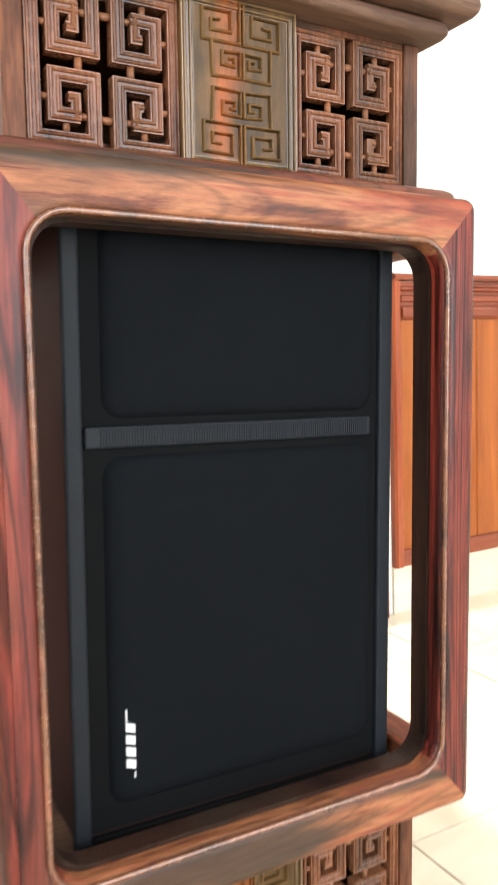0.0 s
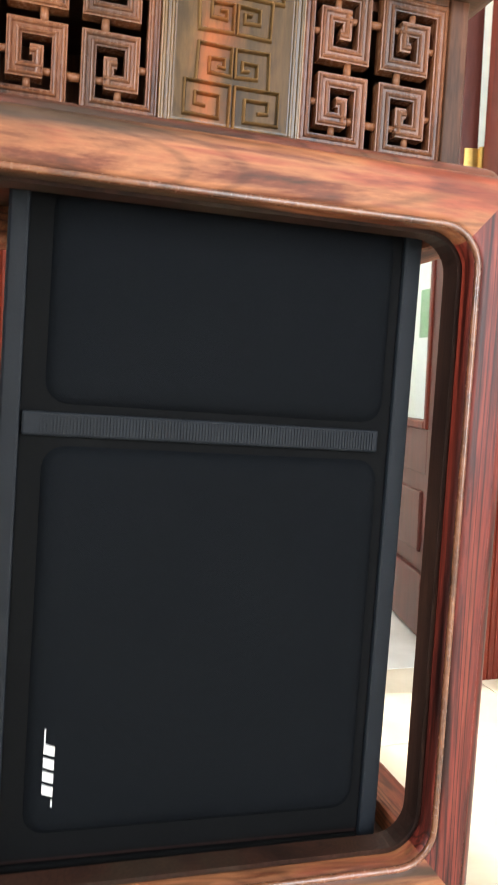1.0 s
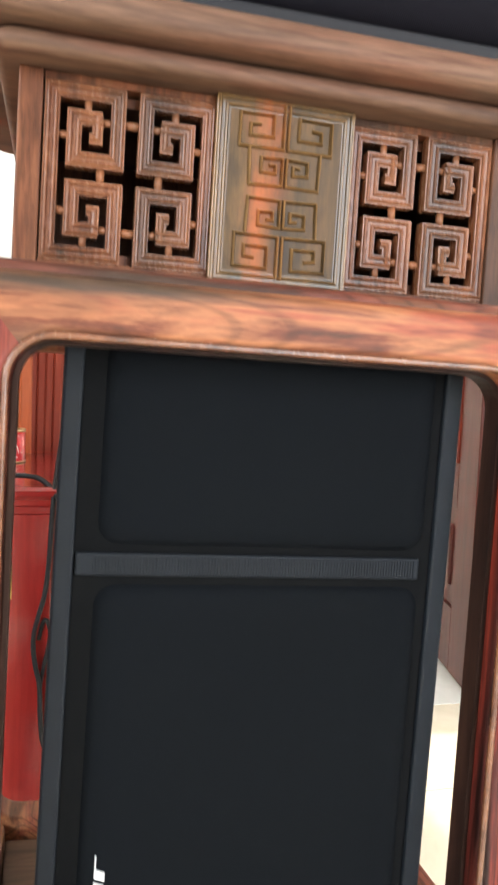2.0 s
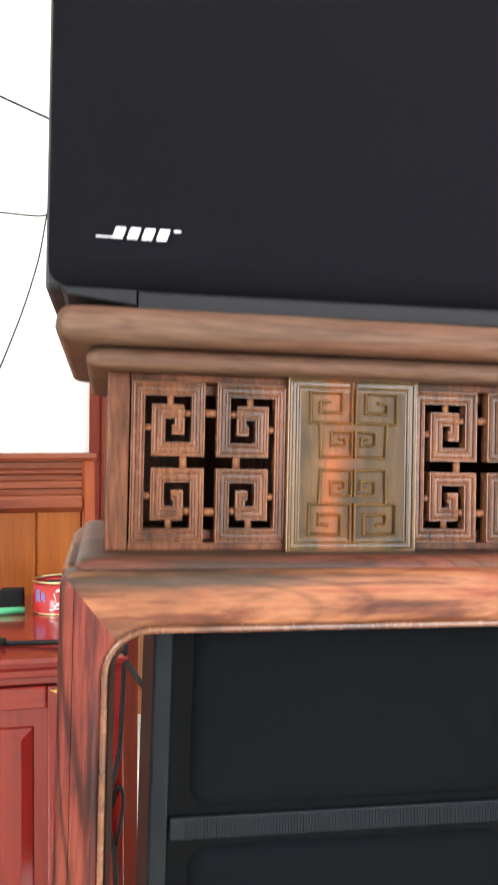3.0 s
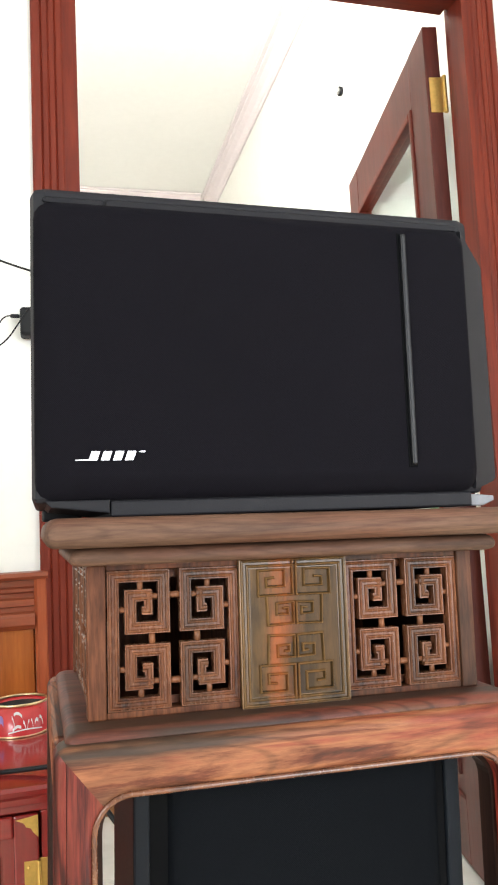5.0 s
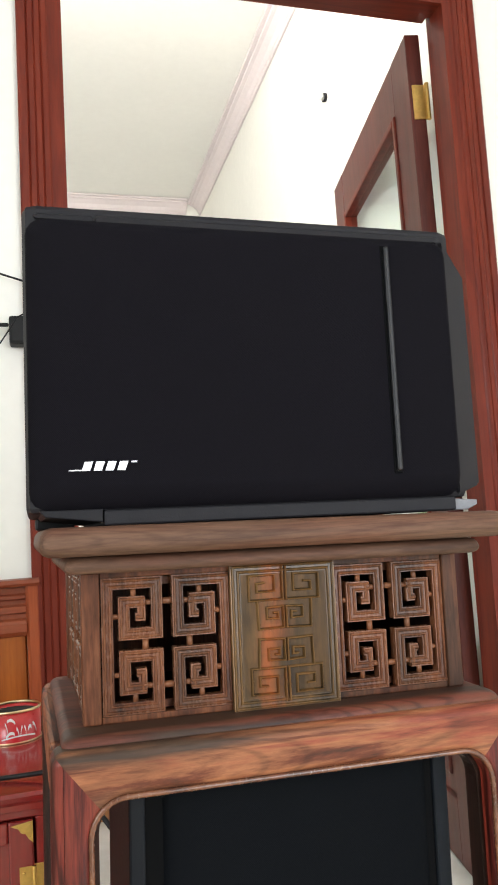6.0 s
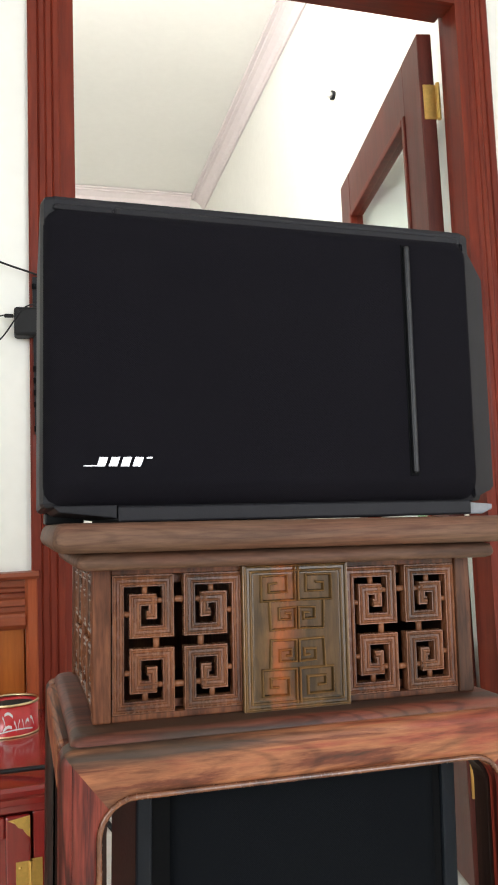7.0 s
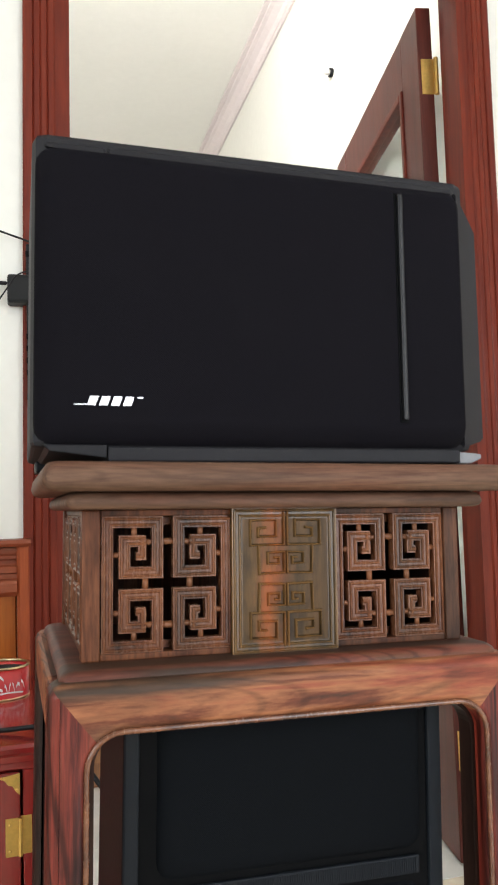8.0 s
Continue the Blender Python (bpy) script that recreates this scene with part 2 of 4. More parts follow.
def gloss_wood(name, axis, dark, light, rough, coat, scale=30, spec=0.3):
    m, nt, b = mat(name, rough, 0, coat)
    b.inputs["Specular IOR Level"].default_value = spec
    along = [1.0, 1.0, 1.0]
    along["xyz".index(axis)] = 0.07
    vec = coords(nt, along)
    inf = nt.nodes.new("ShaderNodeObjectInfo")
    off = nt.nodes.new("ShaderNodeVectorMath")
    nt.links.new(vec, off.inputs[0])
    cmb = nt.nodes.new("ShaderNodeCombineXYZ")
    for i in range(3):
        nt.links.new(inf.outputs["Random"], cmb.inputs[i])
    sc = nt.nodes.new("ShaderNodeVectorMath")
    sc.operation = "SCALE"
    sc.inputs["Scale"].default_value = 9.0
    nt.links.new(cmb.outputs[0], sc.inputs[0])
    nt.links.new(sc.outputs[0], off.inputs[1])
    n = noise_node(nt, off.outputs[0], scale, 6, 0.62, 0.8)
    fine = noise_node(nt, off.outputs[0], scale * 9, 4, 0.6)
    col = ramp(nt, n, [(0.32, dark), (0.68, light)])
    col = mix(nt, 0.35, col, ramp(nt, fine, [(0.3, (0.5, 0.45, 0.42)), (0.65, (1, 1, 1))]), "MULTIPLY")
    nt.links.new(col, b.inputs["Base Color"])
    vary_rough(nt, b, fine, rough - 0.05, rough + 0.1)
    bump(nt, b, fine, 0.06, 0.0006)
    return m


casing_wood = gloss_wood("red_casing_wood", "z", (0.100, 0.012, 0.006), (0.185, 0.026, 0.011), 0.4, 0.05, 34, spec=0.22)
casing_wood_x = gloss_wood("red_head_wood", "x", (0.095, 0.012, 0.006), (0.165, 0.024, 0.011), 0.4, 0.05, 34, spec=0.22)
door_wood = gloss_wood("brown_door_wood", "z", (0.070, 0.013, 0.009), (0.120, 0.025, 0.017), 0.4, 0.0, 30)
plank_wood = gloss_wood("orange_plank_wood", "z", (0.25, 0.058, 0.009), (0.42, 0.12, 0.020), 0.32, 0.15, 22)
rail_wood = gloss_wood("wainscot_rail_wood", "x", (0.19, 0.040, 0.018), (0.30, 0.075, 0.032), 0.32, 0.2, 28)
stile_wood = gloss_wood("wainscot_stile_wood", "z", (0.28, 0.055, 0.018), (0.42, 0.10, 0.034), 0.32, 0.2, 28)
plank_brown = gloss_wood("brown_sideboard_wood", "z", (0.20, 0.075, 0.022), (0.34, 0.14, 0.045), 0.35, 0.2, 22)
lacquer = gloss_wood("red_lacquer", "x", (0.20, 0.012, 0.012), (0.29, 0.022, 0.018), 0.16, 0.6, 20)
lacquer_z = gloss_wood("red_lacquer_upright", "z", (0.20, 0.012, 0.012), (0.29, 0.022, 0.018), 0.16, 0.6, 20)


def tile_material(name, dark, light):
    m, nt, b = mat(name, 0.14, 0, 0.3)
    vec = coords(nt, (1, 1, 1))
    inf = nt.nodes.new("ShaderNodeObjectInfo")
    n = noise_node(nt, vec, 5, 6, 0.6, 0.8)
    col = ramp(nt, n, [(0.3, dark), (0.6, light)])
    col = mix(nt, 0.12, col, ramp(nt, inf.outputs["Random"], [(0, (0.6, 0.5, 0.35)), (1, (0.9, 0.85, 0.75))]))
    nt.links.new(col, b.inputs["Base Color"])
    vary_rough(nt, b, n, 0.1, 0.22)
    return m


tile = tile_material("cream_tile", (0.68, 0.59, 0.43), (0.80, 0.73, 0.58))
tile_pale = tile_material("pale_tile", (0.66, 0.68, 0.66), (0.80, 0.82, 0.80))

glass_mat = bpy.data.materials.new("door_glass")
glass_mat.use_nodes = True
gb = glass_mat.node_tree.nodes["Principled BSDF"]
gb.inputs["Transmission Weight"].default_value = 1.0
gb.inputs["Roughness"].default_value = 0.03
gb.inputs["IOR"].default_value = 1.2
gb.inputs["Base Color"].default_value = (0.90, 0.97, 0.94, 1)

# glow of the added tube lamp in the far room
lamp_glow = bpy.data.materials.new("fill_tube_glow")
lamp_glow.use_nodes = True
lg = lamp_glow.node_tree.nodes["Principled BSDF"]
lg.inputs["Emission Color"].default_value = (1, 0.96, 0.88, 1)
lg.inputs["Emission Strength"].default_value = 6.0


# ---- mesh helpers ----
def part(name, bm, material, parent=None, label="", smooth=False):
    bmesh.ops.recalc_face_normals(bm, faces=bm.faces[:])
    me = bpy.data.meshes.new(name)
    bm.to_mesh(me)
    bm.free()
    me.materials.append(material)
    for p in me.polygons:
        p.use_smooth = smooth
    ob = new(name, me)
    if parent is not None:
        ob.parent = parent
    if label:
        ob["label"] = label
    return ob


def soften(ob):
    """Smooth shading on the rounded edges, with the flat faces kept flat."""
    for f in ob.data.polygons:
        f.use_smooth = True
    mod = ob.modifiers.new("weighted", "WEIGHTED_NORMAL")
    mod.weight = 100
    mod.keep_sharp = True
    ob.data.set_sharp_from_angle(angle=radians(50))
    return ob


def thing(name, label, category, group="", kind="", at=(0, 0, 0)):
    ob = new(name)
    ob.location = at
    ob.empty_display_size = 0.05
    return tagged(ob, label, category, group, kind)


def add_box(bm, lo, hi, bevel=0.0, seg=2):
    b = bmesh.new()
    bmesh.ops.create_cube(b, size=1.0)
    for v in b.verts:
        v.co = Vector([lo[i] + (v.co[i] + 0.5) * (hi[i] - lo[i]) for i in range(3)])
    if bevel:
        bmesh.ops.bevel(b, geom=b.edges[:], offset=bevel, segments=seg, affect="EDGES", profile=0.5)
    merge(bm, b)
    return bm


def merge(bm, other):
    me = bpy.data.meshes.new("scratch")
    other.to_mesh(me)
    other.free()
    bm.from_mesh(me)
    bpy.data.meshes.remove(me)


def box(lo, hi, bevel=0.0, seg=2):
    return add_box(bmesh.new(), lo, hi, bevel, seg)


def add_prism(bm, loop, y0, y1, bevel=0.0, plane="xz", seg=2, tight=()):
    """A polygon in a plane, drawn out along the third axis from y0 to y1."""
    def place(u, v, w):
        return {"xz": (u, w, v), "xy": (u, v, w), "yz": (w, u, v)}[plane]
    b = bmesh.new()
    lo = [b.verts.new(place(u, v, y0)) for u, v in loop]
    hi = [b.verts.new(place(u, v, y1)) for u, v in loop]
    n = len(loop)
    b.faces.new(lo)
    b.faces.new(hi[::-1])
    for i in range(n):
        b.faces.new((lo[i], hi[i], hi[(i + 1) % n], lo[(i + 1) % n]))
    bmesh.ops.recalc_face_normals(b, faces=b.faces[:])
    if bevel:
        keep = [{r[i % n], r[j % n]} for i, j in tight for r in (lo, hi)]
        rim = [e for e in b.edges if (all(v in lo for v in e.verts) or all(v in hi for v in e.verts)) and set(e.verts) not in keep]
        bmesh.ops.bevel(b, geom=rim, offset=bevel, segments=seg, affect="EDGES", profile=0.5)
    merge(bm, b)
    return bm


def prism(loop, y0, y1, bevel=0.0, plane="xz", seg=2, tight=()):
    return add_prism(bmesh.new(), loop, y0, y1, bevel, plane, seg, tight)


def add_sweep(bm, section, path, closed=False):
    """A closed 2D section carried along a 3D path that lies in a plane of constant y (u across, v along y)."""
    n, k = len(path), len(section)
    rings = []
    for i, p in enumerate(path):
        p = Vector(p)
        a = Vector(path[i - 1]) if (i or closed) else p
        c = Vector(path[(i + 1) % n]) if (i < n - 1 or closed) else p
        d1, d2 = (p - a), (c - p)
        d1 = d1.normalized() if d1.length > 1e-9 else d2.normalized()
        d2 = d2.normalized() if d2.length > 1e-9 else d1
        t = (d1 + d2).normalized()
        side = Vector((t.z, 0, -t.x))
        s = 1.0 / max(0.3, side.dot(Vector((d1.z, 0, -d1.x))))
        rings.append([bm.verts.new(p + side * (u * s) + Vector((0, v, 0))) for u, v in section])
    last = n if closed else n - 1
    for i in range(last):
        r, q = rings[i], rings[(i + 1) % n]
        for j in range(k):
            bm.faces.new((r[j], r[(j + 1) % k], q[(j + 1) % k], q[j]))
    if not closed:
        bm.faces.new(rings[0])
        bm.faces.new(rings[-1][::-1])
    return bm


def ridged(width, y_front, y_back, ridges, depth=0.0010):
    """Section of a carved bar: thin raised lines stand on its flat face."""
    pts = [(-width / 2, y_back), (-width / 2, y_front + depth)]
    step = width / ridges
    for i in range(ridges):
        c = -width / 2 + step * (i + 0.5)
        pts += [(c - step * 0.30, y_front + depth), (c - step * 0.17, y_front + depth * 0.30), (c, y_front), (c + step * 0.17, y_front + depth * 0.30), (c + step * 0.30, y_front + depth)]
    pts += [(width / 2, y_front + depth), (width / 2, y_back)]
    return pts


def tube(name, points, radius, material, parent=None, label=""):
    cu = bpy.data.curves.new(name, "CURVE")
    cu.dimensions, cu.bevel_depth, cu.bevel_resolution = "3D", radius, 3
    sp = cu.splines.new("NURBS")
    sp.points.add(len(points) - 1)
    for q, p in zip(sp.points, points):
        q.co = (*p, 1)
    sp.use_endpoint_u, sp.order_u, sp.resolution_u = True, 3, 8
    cu.use_fill_caps = True
    cu.materials.append(material)
    ob = new(name, cu)
    if parent is not None:
        ob.parent = parent
    if label:
        ob["label"] = label
    return ob


def arc(cx, cz, r, a0, a1, n=6):
    return [(cx + r * math.cos(radians(a0 + (a1 - a0) * i / n)), cz + r * math.sin(radians(a0 + (a1 - a0) * i / n))) for i in range(n + 1)]


# ---- room ----
def structure(name, bm, material, label, parent=None):
    ob = part(name, bm, material, parent)
    return tagged(ob, label, name.split("_")[0], "", "structure")


DOOR_L, DOOR_R, DOOR_TOP = -0.074, 0.905, 2.335      # clear opening of the doorway
WALL_T = 0.09
CEIL, FAR_CEIL = 3.4, 3.5

floor_ob = structure("floor", box((-2.6, -3.2, FLOOR - 0.1), (3.2, 5.4, FLOOR - 0.004)), grout, "cream polished ceramic tile floor with narrow joints")
structure("ceiling", box((-2.6, -3.2, CEIL), (3.2, WALL + WALL_T, CEIL + 0.1)), ceiling_paint, "plain white painted ceiling")

bm = bmesh.new()
add_box(bm, (-2.6, WALL, FLOOR), (DOOR_L - 0.05, WALL + WALL_T, CEIL))
add_box(bm, (DOOR_R + 0.05, WALL, FLOOR), (3.2, WALL + WALL_T, CEIL))
add_box(bm, (DOOR_L - 0.05, WALL, DOOR_TOP + 0.05), (DOOR_R + 0.05, WALL + WALL_T, CEIL))
structure("wall_north", bm, paint, "white painted wall with a wide doorway")
bm = bmesh.new()
add_box(bm, (-2.72, -3.2, FLOOR), (-2.6, -2.95, CEIL))
add_box(bm, (-2.72, -1.45, FLOOR), (-2.6, WALL + WALL_T, CEIL))
add_box(bm, (-2.72, -2.95, FLOOR), (-2.6, -1.45, 1.0))
add_box(bm, (-2.72, -2.95, 2.4), (-2.6, -1.45, CEIL))
structure("wall_west", bm, paint, "white painted side wall with a window opening")
bm = bmesh.new()
add_box(bm, (3.2, -3.2, FLOOR), (3.32, -0.8, CEIL))
add_box(bm, (3.2, 0.8, FLOOR), (3.32, WALL + WALL_T, CEIL))
add_box(bm, (3.2, -0.8, FLOOR), (3.32, 0.8, 0.85))
add_box(bm, (3.2, -0.8, 2.4), (3.32, 0.8, CEIL))
structure("wall_east", bm, paint, "white painted wall with a window opening")
bm = bmesh.new()
add_box(bm, (-2.6, -3.32, FLOOR), (0.35, -3.2, CEIL))
add_box(bm, (2.25, -3.32, FLOOR), (3.2, -3.2, CEIL))
add_box(bm, (0.35, -3.32, 2.7), (2.25, -3.2, CEIL))
structure("wall_south", bm, paint, "white painted wall with a wide open entrance")

# far room
def askew(bm):
    for v in bm.verts:
        v.co.x -= 0.035 * (5.09 - v.co.y)
    return bm


bm = askew(box((1.215, WALL + WALL_T, FLOOR), (1.40, 5.21, FAR_CEIL)))
structure("wall_far_east", bm, paint, "pale painted wall of the room behind")
structure("wall_far_north", box((-2.4, 5.09, FLOOR), (1.21, 5.21, FAR_CEIL)), paint, "pale painted end wall of the room behind")
structure("wall_far_west", box((-2.52, WALL + WALL_T, FLOOR), (-2.4, 5.21, FAR_CEIL)), paint, "pale painted wall of the room behind")
structure("ceiling_far", box((-2.52, WALL + WALL_T, FAR_CEIL), (1.34, 5.21, FAR_CEIL + 0.1)), ceiling_paint, "white ceiling of the room behind")
bm = bmesh.new()
crown = [(0, 0), (0, -0.12), (-0.014, -0.12), (-0.018, -0.100), (-0.026, -0.094), (-0.042, -0.064), (-0.080, -0.034), (-0.104, -0.026), (-0.108, -0.014), (-0.138, -0.012), (-0.142, 0)]
add_prism(bm, [(1.213 + 0.74 * u, FAR_CEIL - 0.002 + 0.74 * v) for u, v in crown], WALL + WALL_T + 0.01, 5.08, plane="xz")
structure("trim_crown_east", askew(bm), crown_paint, "pinkish plaster crown moulding")
bm = prism([(5.088 + 0.74 * u, FAR_CEIL - 0.004 + 0.74 * v) for u, v in crown], -2.39, 1.10, plane="yz")
structure("trim_crown_north", bm, crown_paint, "pinkish plaster crown moulding")

# door frame and casing
def casing_section(x_in, x_out):
    """Fluted casing board between two x positions, in plan."""
    s = 1 if x_out > x_in else -1
    w = abs(x_out - x_in)
    y0 = WALL
    prof = [(0, 0), (0, -0.013), (0.06, -0.016), (0.20, -0.016), (0.24, -0.0135), (0.28, -0.017), (0.42, -0.017), (0.46, -0.0145), (0.50, -0.017), (0.64, -0.017), (0.68, -0.0145), (0.72, -0.019), (0.93, -0.020), (1, -0.016), (1, 0)]
    return [(x_in + s * w * a, y0 + b) for a, b in prof]


def off_plumb(bm):
    """The uprights of the old doorway lean slightly."""
    for v in bm.verts:
        v.co.x += 0.011 * min(0.0, v.co.z - 2.2)
    return bm


def doorway():
    frame_ob = thing("door_frame", "dark red varnished door frame with fluted casing", "door frame", kind="structure")
    d = WALL + WALL_T
    part("jamb", off_plumb(prism([(DOOR_L - 0.05, WALL - 0.012), (DOOR_L, WALL - 0.012), (DOOR_L, d - 0.04), (DOOR_L - 0.012, d - 0.04), (DOOR_L - 0.012, d), (DOOR_L - 0.05, d)], FLOOR, DOOR_TOP + 0.05, 0.002, "xy")), casing_wood, frame_ob)
    part("jamb", off_plumb(prism([(DOOR_R + 0.05, WALL - 0.012), (DOOR_R, WALL - 0.012), (DOOR_R, d - 0.04), (DOOR_R + 0.012, d - 0.04), (DOOR_R + 0.012, d), (DOOR_R + 0.05, d)], FLOOR, DOOR_TOP + 0.05, 0.002, "xy")), casing_wood, frame_ob)
    part("head", prism([(WALL - 0.012, DOOR_TOP), (WALL - 0.012, DOOR_TOP + 0.05), (d, DOOR_TOP + 0.05), (d, DOOR_TOP + 0.012), (d - 0.04, DOOR_TOP + 0.012), (d - 0.04, DOOR_TOP)], DOOR_L, DOOR_R, 0.002, "yz"), casing_wood_x, frame_ob)
    part("casing", off_plumb(prism(casing_section(DOOR_L - 0.030, DOOR_L - 0.098), FLOOR, DOOR_TOP + 0.10, 0, "xy")), casing_wood, frame_ob)
    part("casing", off_plumb(prism(casing_section(DOOR_R + 0.026, DOOR_R + 0.093), FLOOR, DOOR_TOP + 0.10, 0, "xy")), casing_wood, frame_ob)
    prof = casing_section(0.0, 0.10)
    part("casing", prism([(y, DOOR_TOP + 0.038 + x) for x, y in prof], DOOR_L - 0.029, DOOR_R + 0.025, 0, "yz"), casing_wood_x, frame_ob)
    return frame_ob


doorway()


def door_leaf():
    """Open leaf, built closed along +x from the pivot and then turned."""
    leaf = thing("door", "open brown varnished door with tall glass pane", "door", at=(0.910, WALL + WALL_T + 0.032, 0))
    W, T, Z0, Z1 = 1.02, 0.042, FLOOR + 0.008, DOOR_TOP + 0.002
    st = 0.145
    part("stile", box((0, 0, Z0), (st, T, Z1), 0.003), door_wood, leaf)
    part("stile", box((W - st, 0, Z0), (W, T, Z1), 0.003), door_wood, leaf)
    for z0, z1 in ((Z1 - 0.16, Z1), (0.50, 0.62), (Z0, Z0 + 0.17)):
        part("rail", box((st + 0.0005, 0.001, z0), (W - st - 0.0005, T - 0.001, z1), 0.003), door_wood, leaf)
    bm = box((st, 0.012, Z0 + 0.17), (W - st, T - 0.012, 0.50))
    add_box(bm, (st + 0.05, 0.004, Z0 + 0.22), (W - st - 0.05, T - 0.004, 0.45), 0.006)
    part("panel", bm, door_wood, leaf)
    bead = bmesh.new()
    x0, x1, z0, z1 = st, W - st, 0.62, Z1 - 0.16
    for lo, hi in (((x0, -0.006, z0), (x0 + 0.022, T + 0.006, z1)), ((x1 - 0.022, -0.006, z0), (x1, T + 0.006, z1)), ((x0 + 0.022, -0.006, z0), (x1 - 0.022, T + 0.006, z0 + 0.022)), ((x0 + 0.022, -0.006, z1 - 0.022), (x1 - 0.022, T + 0.006, z1))):
        add_box(bead, lo, hi, 0.004)
    part("glazing_bead", bead, casing_wood, leaf, "dark raised glazing bead")
    pane = part("pane", box((x0 + 0.02, T / 2 - 0.003, z0 + 0.02), (x1 - 0.02, T / 2 + 0.003, z1 - 0.02)), glass_mat, leaf, "clear greenish glass pane")
    pane.visible_shadow = False
    for z in (Z1 - 0.20, 1.25, 0.34):
        h = bmesh.new()
        add_box(h, (-0.003, -0.001, z - 0.05), (0.0, 0.034, z + 0.05), 0.0008, 1)
        bmesh.ops.create_cone(h, cap_ends=True, segments=12, radius1=0.006, radius2=0.006, depth=0.104, matrix=Matrix.Translation((-0.006, -0.006, z)))
        part("hinge", h, brass, leaf, "worn brass butt hinge")
    leaf.rotation_euler = (0, 0, radians(90 - 11.3))
    return leaf


leaf = door_leaf()

# wainscot on both sides of the doorway, with a tiled skirting below
WTOP = 0.934


def wainscot(x0, x1, side):
    """Panelling between x0 and x1; side +1 when the doorway lies towards +x."""
    w = thing("wainscot", "orange varnished plank wainscot with grooved red cap rail", "wainscot", kind="structure")
    y = WALL
    st = 0.028
    xs = x1 - st if side > 0 else x0
    part("stile", prism([(xs, y), (xs, y - 0.016), (xs + 0.006, y - 0.022), (xs + st - 0.006, y - 0.022), (xs + st, y - 0.016), (xs + st, y)], 0.18, WTOP - 0.016, 0, "xy"), stile_wood, w, "orange upright trim board")
    a, b = (x0, x1 - st) if side > 0 else (x0 + st, x1)
    cap = [(y, WTOP - 0.016), (y - 0.028, WTOP - 0.016), (y - 0.033, WTOP - 0.010), (y - 0.030, WTOP - 0.002), (y - 0.02, WTOP), (y, WTOP)]
    part("cap", prism(cap, x0, x1, 0, "yz"), rail_wood, w, "rounded cap rail")
    prof = [(y, WTOP - 0.017)]
    z = WTOP - 0.018
    for dz, dy in ((0, .012), (.012, .012), (.016, .018), (.022, .018), (.026, .010), (.034, .010), (.038, .020), (.050, .020), (.053, .012), (.062, .012), (.066, .022), (.072, .026), (.088, .026), (.092, .022), (.098, .014)):
        prof.append((y - dy, z - dz))
    prof.append((y, z - 0.098))
    part("rail", prism(prof, a, b, 0, "yz"), rail_wood, w, "grooved horizontal moulding")
    part("base_rail", box((a, y - 0.017, 0.18), (b, y, 0.225), 0.003), rail_wood, w)
    n = max(1, round((b - a) / 0.088))
    pw = (b - a) / n
    shared = None
    for i in range(n):
        if shared is None:
            shared = part("plank", prism([(0.0, 0.0), (0.0, -0.006), (0.003, -0.010), (pw - 0.004, -0.010), (pw - 0.001, -0.006), (pw - 0.001, 0)], 0.225, WTOP - 0.115, 0, "xy"), plank_wood, w)
            ob = shared
        else:
            ob = new("plank", shared.data)
            ob.parent = w
        ob.location = (a + pw * i, y, 0)
    part("skirting", box((x0, y - 0.009, FLOOR), (x1, y, 0.179), 0.002), tile, w, "cream tile skirting")
    return w


wainscot(-2.55, DOOR_L - 0.0985, 1)
wainscot(DOOR_R + 0.0935, 3.15, -1)


# ---- rosewood speaker stand ----
BACK = 0.255          # rear face of the stand
stand = thing("speaker_stand", "carved red and brown rosewood stand with fretwork friezes", "speaker stand", at=(0, 0, FLOOR))


def on_stand(ob):
    ob.matrix_parent_inverse = Matrix.Translation((0, 0, -FLOOR))
    return ob


TILT = 0.026          # the whole stand leans a little to one side, in radians
PIVOT = (-0.165, 0.0, 0.90)


def sp(name, bm, material, label="", smooth=False, parent=None):
    ob = part(name, bm, material, parent or stand, label, smooth)
    if parent is None:
        on_stand(ob)
    return ob


XL, XR, IX, R = -0.187, 0.191, 0.158, 0.026        # outer and inner half widths, corner radius
ZT, ZB, OT, OB = 0.866, 0.372, 0.829, 0.411


def frame_sides(y0, y1, beam_wood, post_wood, half):
    """Two posts and two beams of a frame, mitred at the corners, with rounded inner corners."""
    def corner(sx, top, a0, a1):
        cx = sx * (half - R)
        cz = (OT - R) if top else (OB + R)
        return arc(cx, cz, R, a0, a1, 5)
    Q = 0.010

    def outer(right, top, a0, a1):
        return arc(XR - Q if right else XL + Q, ZT - Q if top else ZB + Q, Q, a0, a1, 3)
    top = outer(False, True, 135, 90) + outer(True, True, 90, 45), corner(1, True, 45, 90) + corner(-1, True, 90, 135)
    bot = outer(True, False, 315, 270) + outer(False, False, 270, 225), corner(-1, False, 225, 270) + corner(1, False, 270, 315)
    right = outer(True, True, 45, 0) + outer(True, False, 360, 315), corner(1, False, 315, 360) + corner(1, True, 0, 45)
    left = outer(False, False, 225, 180) + outer(False, True, 180, 135), corner(-1, True, 135, 180) + corner(-1, False, 180, 225)
    for name, (a, b), m in (("top_beam", top, beam_wood), ("bottom_beam", bot, beam_wood), ("post", right, post_wood), ("post", left, post_wood)):
        soften(sp(name, prism(a + b, y0, y1, 0.0085, "xz", 4, ((len(a) - 1, len(a)), (-1, 0))), m))


frame_sides(-0.032, 0.001, wood_beam, wood_post, IX)
# rear posts get the darkened wood in place of real shade
frame_sides(BACK - 0.040, BACK, wood_side, wood_shaded, IX + 0.013)
